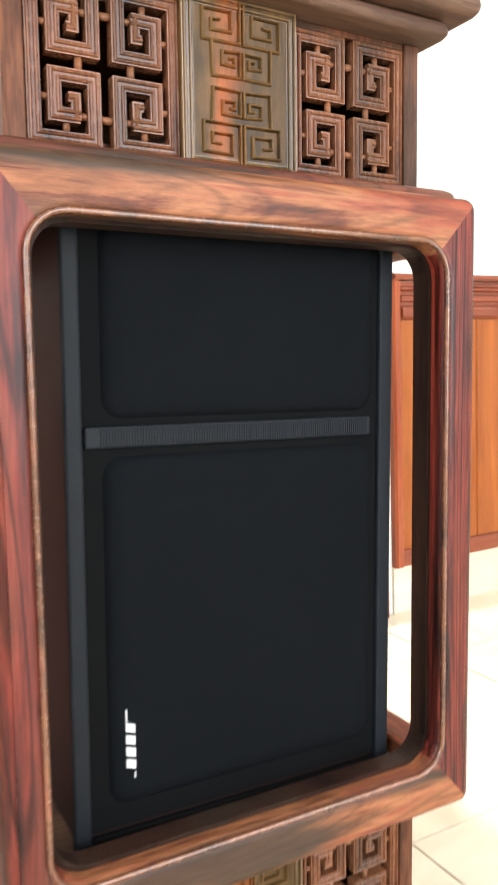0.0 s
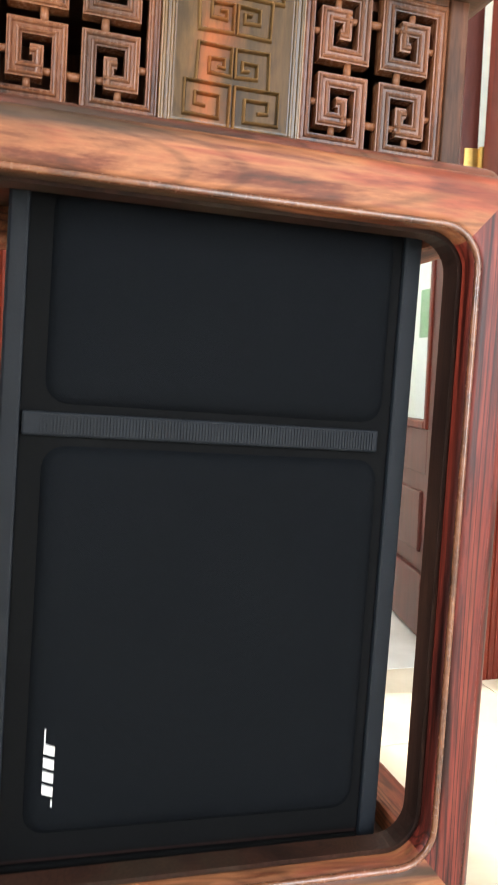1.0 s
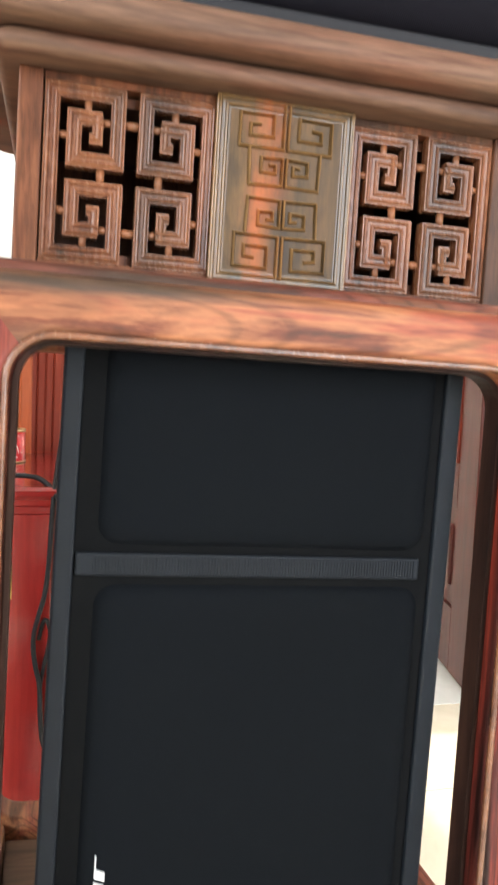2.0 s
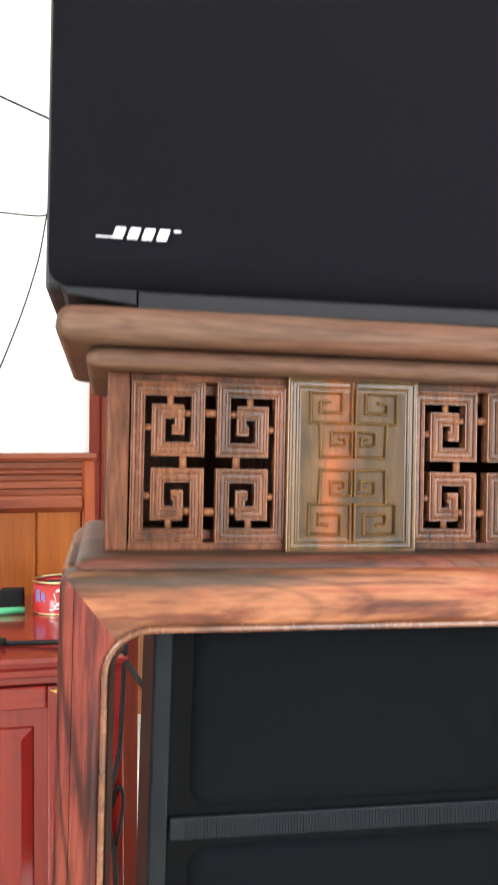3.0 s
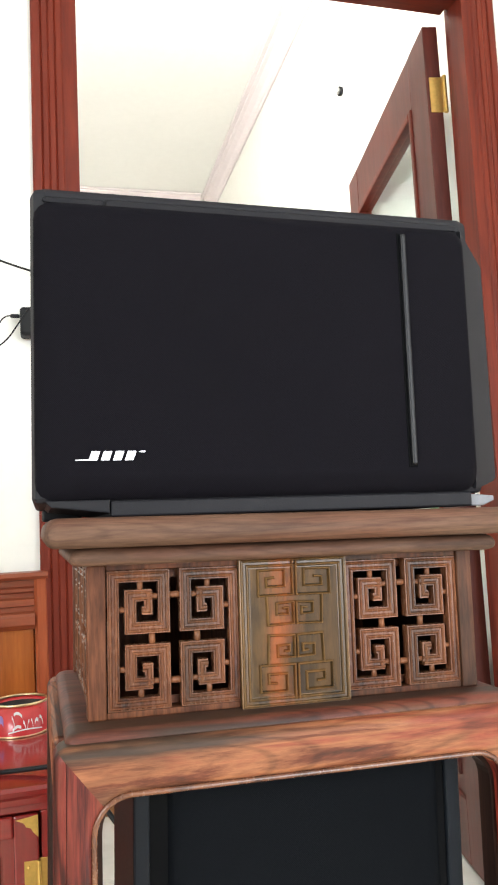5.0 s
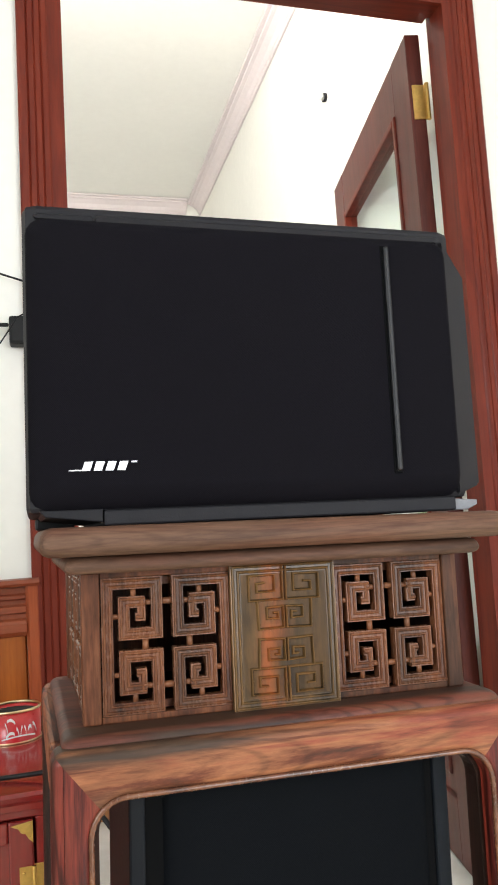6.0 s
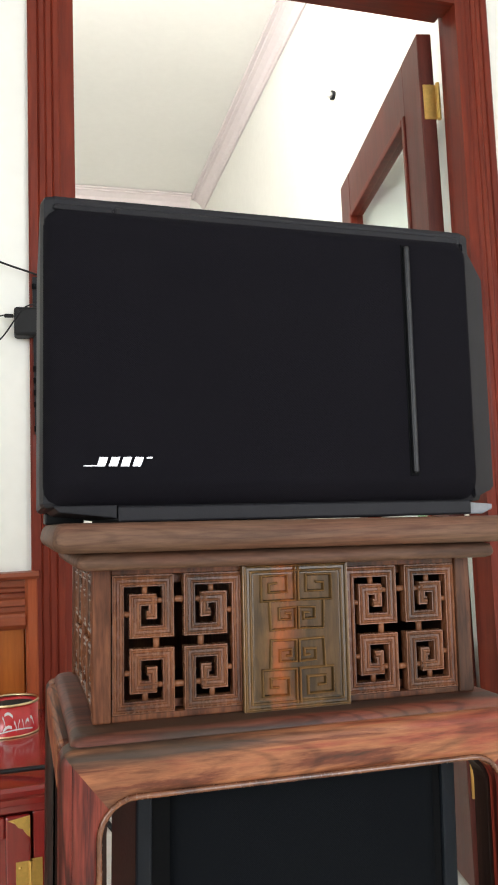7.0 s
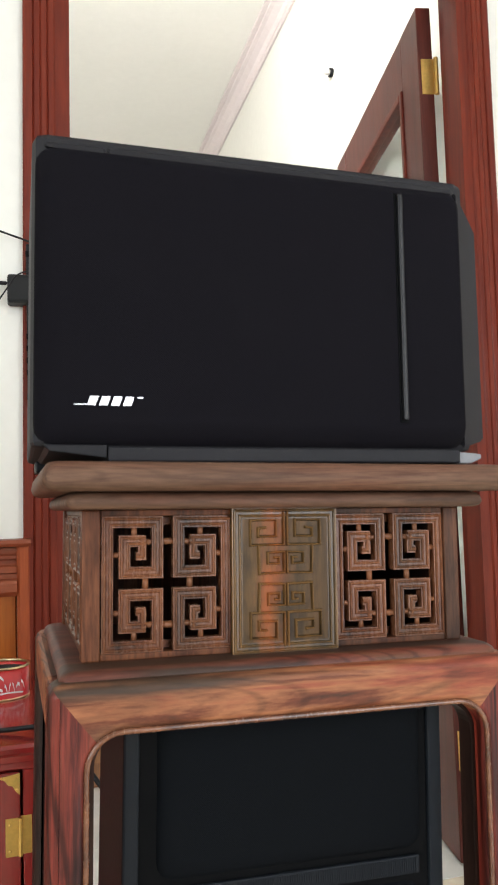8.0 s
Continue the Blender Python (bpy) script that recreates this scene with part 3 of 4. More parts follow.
path = []
for sx, top, a0, a1 in ((1, True, 0, 90), (-1, True, 90, 180), (-1, False, 180, 270), (1, False, 270, 360)):
    path += [(x, -0.0310, z) for x, z in arc(sx * (IX + 0.002 - R), (OT + 0.002 - R) if top else (OB - 0.002 + R), R, a0, a1, 7)]
sec = [(0.0022 * math.cos(i * math.pi / 4), 0.0022 * math.sin(i * math.pi / 4)) for i in range(8)]
sp("bead", add_sweep(bmesh.new(), sec, path, True), wood_bead, "polished bead round the opening", True)
path = []
for sx, top, a0, a1 in ((1, True, 0, 90), (-1, True, 90, 180), (-1, False, 180, 270), (1, False, 270, 360)):
    path += [(x, 0, z) for x, z in arc(sx * (IX - 0.001 - R), (OT + 0.001 - R) if top else (OB + 0.001 + R), R, a0, a1, 7)]
lip = [(-0.0034, 0.0008), (-0.0034, -0.0125), (-0.0026, -0.0145), (0.0004, -0.0165), (0.0034, -0.0170), (0.0034, 0.0008)]
sp("inner_fillet", add_sweep(bmesh.new(), [(-u, v) for u, v in lip], path, True), wood_shaded, "narrow fillet inside the opening, shade put into its colour")
for sx in (-1, 1):
    for z0, z1 in ((OT, ZT), (ZB, OB)):
        lo, hi = sorted((XR if sx > 0 else XL, sx * IX))
        sp("side_rail", box((lo, 0.0013, z0), (hi, BACK - 0.0405, z1), 0.004), wood_side)
# boards closing the frame, stepped like a plinth

sp("bottom_board", box((-IX, 0.0014, OB - 0.036), (IX, BACK - 0.042, OB - 0.0155), 0.002), wood_slab)

FZ0, FZ1 = ZT + 0.0072, 0.987
CUT = 0.007           # face of the fretwork


FW, FH, SLIT = 0.1035, 0.1040, 0.0078      # size of a pierced panel and of the gap across its middle


def fret_panel():
    """A pierced panel round its own middle, its face at y = 0: four square spirals held by pegs."""
    qw, qh = (FW - SLIT) / 2, (FH - SLIT) / 2
    back = bmesh.new()
    w, h = FW / 2 - 0.0012, FH / 2 - 0.0012
    for lo, hi in (((-w, -h), (-w + 0.006, h)), ((w - 0.006, -h), (w, h)), ((-w + 0.006, -h), (w - 0.006, -h + 0.006)), ((-w + 0.006, h - 0.006), (w - 0.006, h))):
        add_box(back, (lo[0], 0.0112, lo[1]), (hi[0], 0.0125, hi[1]))
    ob = part("fret_panel", back, wood_fret)

    def peg(x, z, along, length, r=0.0023):
        """A small turned peg, round in section."""
        m = Matrix.Translation((x, 0.0050, z))
        if along == "x":
            m = m @ Matrix.Rotation(math.pi / 2, 4, "Y")
        bm = bmesh.new()
        bmesh.ops.create_cone(bm, cap_ends=True, segments=10, radius1=r, radius2=r, depth=length, matrix=m)
        part("peg", bm, wood_scroll, ob, "", True)
    for sx in (-1, 1):
        for sz in (-1, 1):
            def q(u, v):
                return sx * (-FW / 2 + u * qw), sz * (FH / 2 - v * qh)
            peg(*q(0.53, 0.26), "z", 0.16 * qh)
            peg(*q(0.245, 0.62), "x", 0.14 * qw)
            peg(*q(0.775, 0.42), "x", 0.12 * qw)
        peg(0, 0.31 * FH * sx, "x", SLIT + 0.001, 0.0026)
        peg(sx * 0.17 * FW, 0, "z", SLIT + 0.001, 0.0026)
    pts = [(0.095, FH / (FH - SLIT)), (0.095, 0.095), (0.905, 0.095), (0.905, 0.905), (0.37, 0.905), (0.37, 0.40), (0.71, 0.40)]
    core = [(0.655, 0.36), (0.655, 0.640), (0.555, 0.640)]
    for sx in (-1, 1):
        for sz in (-1, 1):
            path = [(sx * (-FW / 2 + u * qw), 0, sz * (FH / 2 - v * qh)) for u, v in pts]
            bm = add_sweep(bmesh.new(), ridged(0.0088, 0.0, 0.011, 2, 0.0014), path)
            add_sweep(bm, ridged(0.0062, 0.0004, 0.0104, 1, 0.0014), [(sx * (-FW / 2 + u * qw), 0, sz * (FH / 2 - v * qh)) for u, v in core])
            part("scroll", bm, wood_scroll, ob)
    return ob


def frieze(zc, front_panel, sign=1):
    """A pierced frieze box round height zc: corner stiles, rails, panels on all faces."""
    z0, z1 = zc - 0.057, zc + 0.057
    for sx in (-1, 1):
        for y0, y1 in ((CUT - 0.001, 0.021), (0.219, 0.233)):
            lo, hi = sorted((sx * 0.1615, sx * 0.1475))
            sp("stile", box((lo, y0, z0), (hi, y1, z1), 0.0012), wood_fret)
    for y0, y1 in ((CUT + 0.001, 0.020), (0.220, 0.232)):
        for a, b in ((z0, zc - 0.0522), (zc + 0.0522, z1)):
            sp("rail", box((-0.1472, y0, a), (0.1472, y1, b), 0.0008), wood_fret)
    for x in (-0.0948, 0.0962):
        front_panel(Matrix.Translation((x, CUT, zc)))
    for sx in (-1, 1):
        rot = Matrix.Rotation(sx * math.pi / 2, 4, "Z")
        for y in (0.0730, 0.1690):
            front_panel(Matrix.Translation((sx * 0.160, y, zc)) @ rot)
        for a, b in ((z0, zc - 0.0522), (zc + 0.0522, z1)):
            lo, hi = sorted((sx * 0.159, sx * 0.149))
            sp("rail", box((lo, 0.0212, a), (hi, 0.2188, b), 0.0008), wood_fret)
        # added board that stops light showing through the side fretwork
        lo, hi = sorted((sx * 0.1440, sx * 0.1470))
        sp("light_stop", box((lo, 0.0215, z0), (hi, 0.2040, z1), 0.0005, 1), wood_shaded)
    sp("back_board", box((-0.1470, 0.205, z0), (0.1470, 0.2185, z1), 0.001), wood_fret)
    carved_panel(Matrix.Translation((0, 0, zc)))


first_panel = fret_panel()
first_panel.parent = stand
panels_made = []


def place_panel(m):
    if not panels_made:
        ob = first_panel
        ob.matrix_basis = m
        ob.parent = stand
    else:
        ob = copy_thing(first_panel, m)
    on_stand(ob)
    panels_made.append(ob)


def carved_panel(m):
    """Solid middle panel with raised spiral lines in two mirrored columns."""
    w, h = 0.089, 0.1145
    bm = box((-w / 2, 0.002, -h / 2), (w / 2, 0.014, h / 2), 0.001, 1)
    loop = [(-w / 2 + 0.004, 0, -h / 2 + 0.004), (-w / 2 + 0.004, 0, h / 2 - 0.004), (w / 2 - 0.004, 0, h / 2 - 0.004), (w / 2 - 0.004, 0, -h / 2 + 0.004)]
    ob = sp("carved_panel", bm, wood_panel, "solid olive-brown panel carved with spirals")
    ob.matrix_basis = m
    part("border", add_sweep(bmesh.new(), ridged(0.0085, 0.0, 0.004, 2, 0.0016), loop, True), wood_line, ob)
    line = ridged(0.0040, -0.0012, 0.003, 1, 0.0033)
    for sx in (-1, 1):
        for sz in (-1, 1):
            big = [(0.0016, 0.0535), (0.0016, 0.0270), (0.0296, 0.0268), (0.0296, 0.0466), (0.0083, 0.0470), (0.0083, 0.0338), (0.0230, 0.0336), (0.0230, 0.0402), (0.0165, 0.0408)]
            small = [(0.0230, 0.0264), (0.0222, 0.0040), (0.0014, 0.0046), (0.0014, 0.0212), (0.0150, 0.0205), (0.0150, 0.0122), (0.0058, 0.0118), (0.0058, 0.0168), (0.0100, 0.0165)]
            for pts in (big, small):
                part("scroll", add_sweep(bmesh.new(), line, [(sx * x, 0, 0.001 + sz * z) for x, z in pts]), wood_line, ob)


frieze((FZ0 + FZ1) / 2, place_panel)
frieze(0.310, place_panel)

# cornice: a lower moulding and a heavy rounded slab
def slab(x, y0, y1, z0, z1, under):
    """Slab with a rounded nose, drawn as a stack of shrinking outlines."""
    bm = bmesh.new()
    rings = []
    d = z1 - z0
    for f, z in ((under, z0), (under * 0.45, z0 + 0.08 * d), (under * 0.15, z0 + 0.20 * d), (0.0, z0 + 0.36 * d), (0.0004, z0 + 0.54 * d), (0.0012, z0 + 0.72 * d), (0.0028, z0 + 0.86 * d), (0.0050, z0 + 0.96 * d), (0.0085, z1)):
        loop = []
        rr = 0.008
        for cx, cy, a in ((x - f - rr, y1 - f - rr, 0), (-x + f + rr, y1 - f - rr, 90), (-x + f + rr, y0 + f + rr, 180), (x - f - rr, y0 + f + rr, 270)):
            loop += [(cx + rr * math.cos(radians(a + k * 30)), cy + rr * math.sin(radians(a + k * 30)), z) for k in range(4)]
        rings.append([bm.verts.new(p) for p in loop])
    n = len(rings[0])
    for r, q in zip(rings, rings[1:]):
        for i in range(n):
            bm.faces.new((r[i], r[(i + 1) % n], q[(i + 1) % n], q[i]))
    bm.faces.new(rings[0])
    bm.faces.new(rings[-1])
    return bm


SLAB_TOP = 1.0225
sp("cornice_moulding", slab(0.175, -0.018, BACK - 0.004, FZ1 + 0.0003, 1.0005, 0.005), wood_slab, "", True)
sp("top_slab", slab(0.193, -0.034, BACK + 0.008, 1.0008, SLAB_TOP, 0.007), wood_slab, "heavy rounded brown top slab", True)
sp("top_board", slab(0.179, -0.0235, BACK - 0.012, ZT - 0.006, ZT + 0.0070, 0.0), wood_board, "", True)
# plinth and feet
sp("plinth_moulding", slab(0.180, -0.016, BACK - 0.004, 0.236, 0.2527, 0.006), wood_slab)
sp("base_slab", slab(0.205, -0.040, BACK + 0.016, 0.196, 0.2357, 0.006), wood_beam)
for sx in (-1, 1):
    for y in (-0.03, 0.205):
        lo, hi = sorted((sx * 0.198, sx * 0.150))
        sp("foot", box((lo, y, FLOOR + TILT * (lo - PIVOT[0])), (hi, y + 0.05, 0.1957), 0.006), wood_post)
stand.matrix_basis = Matrix.Translation(PIVOT) @ Matrix.Rotation(TILT, 4, "Y") @ Matrix.Translation((-PIVOT[0], 0, FLOOR - PIVOT[2]))


# ---- speakers ----
def badge(parent, m, material):
    """Slanted bars in place of the maker's mark."""
    def bar(x0, x1, z0, z1, slant=0.35):
        return prism([(x0 + slant * z0, z0), (x1 + slant * z0, z0), (x1 + slant * z1, z1), (x0 + slant * z1, z1)], -0.0012, 0.0006, 0.0)
    ob = part("badge", bar(0.0, 0.0094, 0.0, 0.0009), material, parent, "slanted pale maker's mark bars")
    ob.matrix_basis = m
    for i in range(4):
        part("bar", bar(0.0095 + i * 0.0087, 0.0095 + i * 0.0087 + 0.0062, 0.0, 0.0068), material, ob)
    part("bar", bar(0.0442, 0.0485, 0.0058, 0.0068), material, ob)
    return ob


def top_speaker():
    zb, zt = 1.0335, 1.2715
    s = thing("speaker", "wide black speaker with cloth grille on carved stand", "speaker", at=(0, 0, SLAB_TOP))
    inv = Matrix.Translation((0, 0, -SLAB_TOP))
    def p(name, bm, m, label="", smooth=False):
        ob = part(name, bm, m, s, label, smooth)
        ob.matrix_parent_inverse = inv
        return ob
    bm = bmesh.new()
    plan = [(-0.184, -0.014), (0.164, -0.014), (0.174, -0.008), (0.174, 0.21), (-0.182, 0.21), (-0.1925, 0.195), (-0.1945, 0.0), (-0.192, -0.010)]
    add_prism(bm, plan, zb, zt, 0.004, "xy", 2)
    p("cabinet", bm, plastic, "black textured plastic cabinet")
    # slanted end cap
    bm = bmesh.new()
    a = [bm.verts.new(q) for q in ((0.1620, -0.0185, zb + 0.002), (0.1620, -0.0185, zt - 0.010), (0.1745, 0.2, zt - 0.006), (0.1745, 0.2, zb))]
    b = [bm.verts.new(q) for q in ((0.207, 0.020, zb + 0.012), (0.206, 0.020, zt - 0.030), (0.208, 0.19, zt - 0.032), (0.208, 0.19, zb + 0.010))]
    bm.faces.new(a)
    bm.faces.new(b)
    for i in range(4):
        bm.faces.new((a[i], a[(i + 1) % 4], b[(i + 1) % 4], b[i]))
    bmesh.ops.bevel(bm, geom=bm.edges[:], offset=0.002, segments=2, affect="EDGES")
    p("end_cap", bm, plastic_cap, "slanted grey-black end cap")
    # grille with sloping margins
    bm = bmesh.new()
    def ring(x0, x1, z0, z1, y, r):
        pts = arc(x1 - r, z1 - r, r, 0, 90, 4) + arc(x0 + r, z1 - r, r, 90, 180, 4) + arc(x0 + r, z0 + r, r, 180, 270, 4) + arc(x1 - r, z0 + r, r, 270, 360, 4)
        return [bm.verts.new((x, y, z)) for x, z in pts]
    rings = [ring(-0.1925, 0.1660, zb + 0.0015, zt - 0.0110, -0.012, 0.014), ring(-0.1915, 0.1655, zb + 0.0022, zt - 0.0116, -0.0155, 0.014), ring(-0.187, 0.1635, zb + 0.0075, zt - 0.0140, -0.0200, 0.013), ring(-0.180, 0.1610, zb + 0.0150, zt - 0.0175, -0.0235, 0.012), ring(-0.172, 0.1580, zb + 0.020, zt - 0.022, -0.0243, 0.010)]
    for r, q in zip(rings, rings[1:]):
        n = len(r)
        for i in range(n):
            bm.faces.new((r[i], r[(i + 1) % n], q[(i + 1) % n], q[i]))
    bm.faces.new(rings[0])
    bm.faces.new(rings[-1])
    soften(p("grille", bm, cloth_top, "black woven cloth grille"))
    p("slat_recess", box((0.0992, -0.0252, 1.0550), (0.1070, -0.0235, 1.2505), 0.0006, 1), plastic_shaded)
    p("slat", box((0.1010, -0.0285, 1.0570), (0.1058, -0.0240, 1.2485), 0.0016, 3), slat_mat, "narrow grey upright trim slat")
    # top and bottom cover plates, with a joint near one end
    p("top_plate", prism([(-0.0172, zt - 0.0125), (-0.0165, zt - 0.0085), (-0.004, zt + 0.0028), (0.20, zt + 0.0028), (0.20, zt - 0.0125)], -0.1385, 0.160, 0.001, "yz"), plastic)
    p("top_plate", prism([(-0.0172, zt - 0.0125), (-0.0165, zt - 0.0090), (-0.003, zt + 0.0012), (0.20, zt + 0.0012), (0.20, zt - 0.0125)], -0.186, -0.1395, 0.003, "yz"), plastic)
    p("base_plate", box((-0.1385, -0.0155, SLAB_TOP + 0.0002), (0.160, 0.20, zb + 0.001), 0.0015), plastic)
    p("base_plate", prism([(-0.1392, SLAB_TOP + 0.003), (-0.1392, zb + 0.002), (-0.186, zb + 0.002), (-0.181, zb - 0.003)], -0.0155, 0.20, 0.001), plastic)
    p("foot", box((-0.186, 0.15, SLAB_TOP + 0.0001), (-0.150, 0.19, zb), 0.002), rubber, "black rubber foot")
    p("bracket", prism([(0.160, SLAB_TOP + 0.0002), (0.174, SLAB_TOP + 0.0002), (0.184, SLAB_TOP + 0.0045), (0.184, SLAB_TOP + 0.0085), (0.160, SLAB_TOP + 0.0105)], -0.010, 0.03, 0.001), bracket_grey, "small pale grey corner bracket")
    bd = badge(s, Matrix.Translation((-0.1645, -0.0245, 1.0635)), silver)
    bd.matrix_parent_inverse = inv
    # it stands flat on the leaning slab
    s.matrix_basis = Matrix.Translation((-0.168, 0, SLAB_TOP)) @ Matrix.Rotation(0.021, 4, "Y") @ Matrix.Translation((0.165, 0, 0))
    return s


top_speaker()
plug = thing("wall_adapter", "black power adapter plugged in at white wall", "adapter", at=(-0.187, WALL, 1.417))
part("adapter_body", box((-0.026, -0.045, 0.0), (0.026, -0.002, 0.060), 0.006), rubber, plug)
part("socket_strip", box((0.012, -0.033, -0.205), (0.030, -0.0215, 0.128), 0.002), plastic, plug, "dark grey socket strip")
for z in (-0.20, -0.15, -0.125, -0.10, -0.075, 0.10):
    part("socket", box((0.0105, -0.036, z), (0.020, -0.0332, z + 0.012), 0.001), plastic_shaded, plug)
part("cable_collar", box((-0.046, -0.030, 0.040), (-0.0262, -0.022, 0.048), 0.003), rubber, plug)


def low_speaker():
    y = 0.015
    zb, zt = OB - 0.0150, 0.846
    xl, xr = -0.1300, 0.1415
    s = thing("speaker", "upright blue-black speaker with two cloth panels inside stand", "speaker", at=(0, 0, zb))
    inv = Matrix.Translation((0, 0, -zb))
    def p(name, bm, m, label="", smooth=False):
        ob = part(name, bm, m, s, label, smooth)
        ob.matrix_parent_inverse = inv
        return ob
    p("cabinet", box((xl + 0.005, y + 0.004, zb), (xr - 0.001, 0.212, zt), 0.003), side_vinyl, "dark brown vinyl cabinet")
    for lo, hi in (((xl, zb), (xl + 0.0125, zt)), ((xr - 0.013, zb), (xr, zt)), ((xl + 0.0127, zb), (xr - 0.0132, zb + 0.010)), ((xl + 0.0127, zt - 0.012), (xr - 0.0132, zt))):
        # bottom lip near-black for its shade, the other lips plain vinyl
        p("front_lip", box((lo[0], y - 0.002, lo[1]), (hi[0], y + 0.0038, hi[1]), 0.002), plastic_low if hi[1] == zt else plastic_shaded)
    p("recess", box((xl + 0.0127, y + 0.0015, zb + 0.0125), (xr - 0.0135, y + 0.0036, zt - 0.0125)), plastic_shaded)
    for z0, z1, in ((zb + 0.030, 0.672), (0.700, zt - 0.016)):
        bm = bmesh.new()
        rings = []
        for gx, yy, r in ((0.0, y + 0.0014, 0.014), (0.002, y - 0.0012, 0.014), (0.005, y - 0.0032, 0.013), (0.010, y - 0.0045, 0.012), (0.016, y - 0.0050, 0.010)):
            x0, x1, a, b = -0.1035 + gx, 0.1215 - gx, z0 - 0.001 + gx, z1 + 0.001 - gx
            pts = arc(x1 - r, b - r, r, 0, 90, 4) + arc(x0 + r, b - r, r, 90, 180, 4) + arc(x0 + r, a + r, r, 180, 270, 4) + arc(x1 - r, a + r, r, 270, 360, 4)
            rings.append([bm.verts.new((u, yy, v)) for u, v in pts])
        for r, q in zip(rings, rings[1:]):
            n = len(r)
            for i in range(n):
                bm.faces.new((r[i], r[(i + 1) % n], q[(i + 1) % n], q[i]))
        bm.faces.new(rings[0])
        bm.faces.new(rings[-1])
        soften(p("grille", bm, cloth_low, "blue-black woven cloth panel"))
    bm = box((-0.1165, y - 0.003, 0.679), (0.1190, y + 0.001, 0.694), 0.0015)
    n = 110
    for i in range(n):
        x = -0.1055 + i * (0.222 / n)
        add_box(bm, (x, y - 0.0037, 0.6805), (x + 0.0011, y - 0.0028, 0.6925))
    p("divider", bm, plastic_low, "finely ribbed cross bar")
    bd = badge(s, Matrix.Translation((-0.0930, y - 0.0050, 0.4965)) @ Matrix.Rotation(math.pi / 2, 4, "Y"), badge_white)
    bd.matrix_parent_inverse = inv
    s.matrix_basis = Matrix.Translation((0, 0, 0.83)) @ Matrix.Rotation(0.036, 4, "Y") @ Matrix.Translation((0, 0, zb - 0.83))
    return s


low_speaker()

# ---- cables beside the speakers ----
def cable(points, radius, label="thin black cable hanging by the stand"):
    ob = tube("cable", points, radius, rubber)
    return tagged(ob, label, "cable", "cables by the speakers")


YW = 1.056
cable([(-0.60, YW, 1.72), (-0.40, YW, 1.638), (-0.316, YW, 1.604), (-0.238, YW, 1.573), (-0.172, YW, 1.553), (-0.12, YW, 1.535)], 0.0022, "black cable running along the white wall")
cable([(-0.233, YW, 1.461), (-0.242, YW, 1.460), (-0.254, YW, 1.448), (-0.262, YW, 1.415), (-0.270, YW, 1.368), (-0.278, YW, 1.32), (-0.289, YW, 1.277), (-0.319, YW, 1.181), (-0.36, YW, 1.08)], 0.0014, "thin cable hanging on the white wall")
cable([(-0.60, YW - 0.01, 1.42), (-0.40, YW - 0.01, 1.395), (-0.318, YW - 0.01, 1.390), (-0.268, YW - 0.012, 1.387), (-0.240, YW - 0.02, 1.403), (-0.213, YW - 0.035, 1.440), (-0.195, YW - 0.045, 1.467), (-0.170, YW - 0.045, 1.476), (-0.15, YW - 0.03, 1.476)], 0.0016, "thin cable hanging on the white wall")

# ---- low lacquered cabinet beside the doorway ----
CX0, CX1, CY, CTOP = -1.25, -0.135, 0.598, 0.660


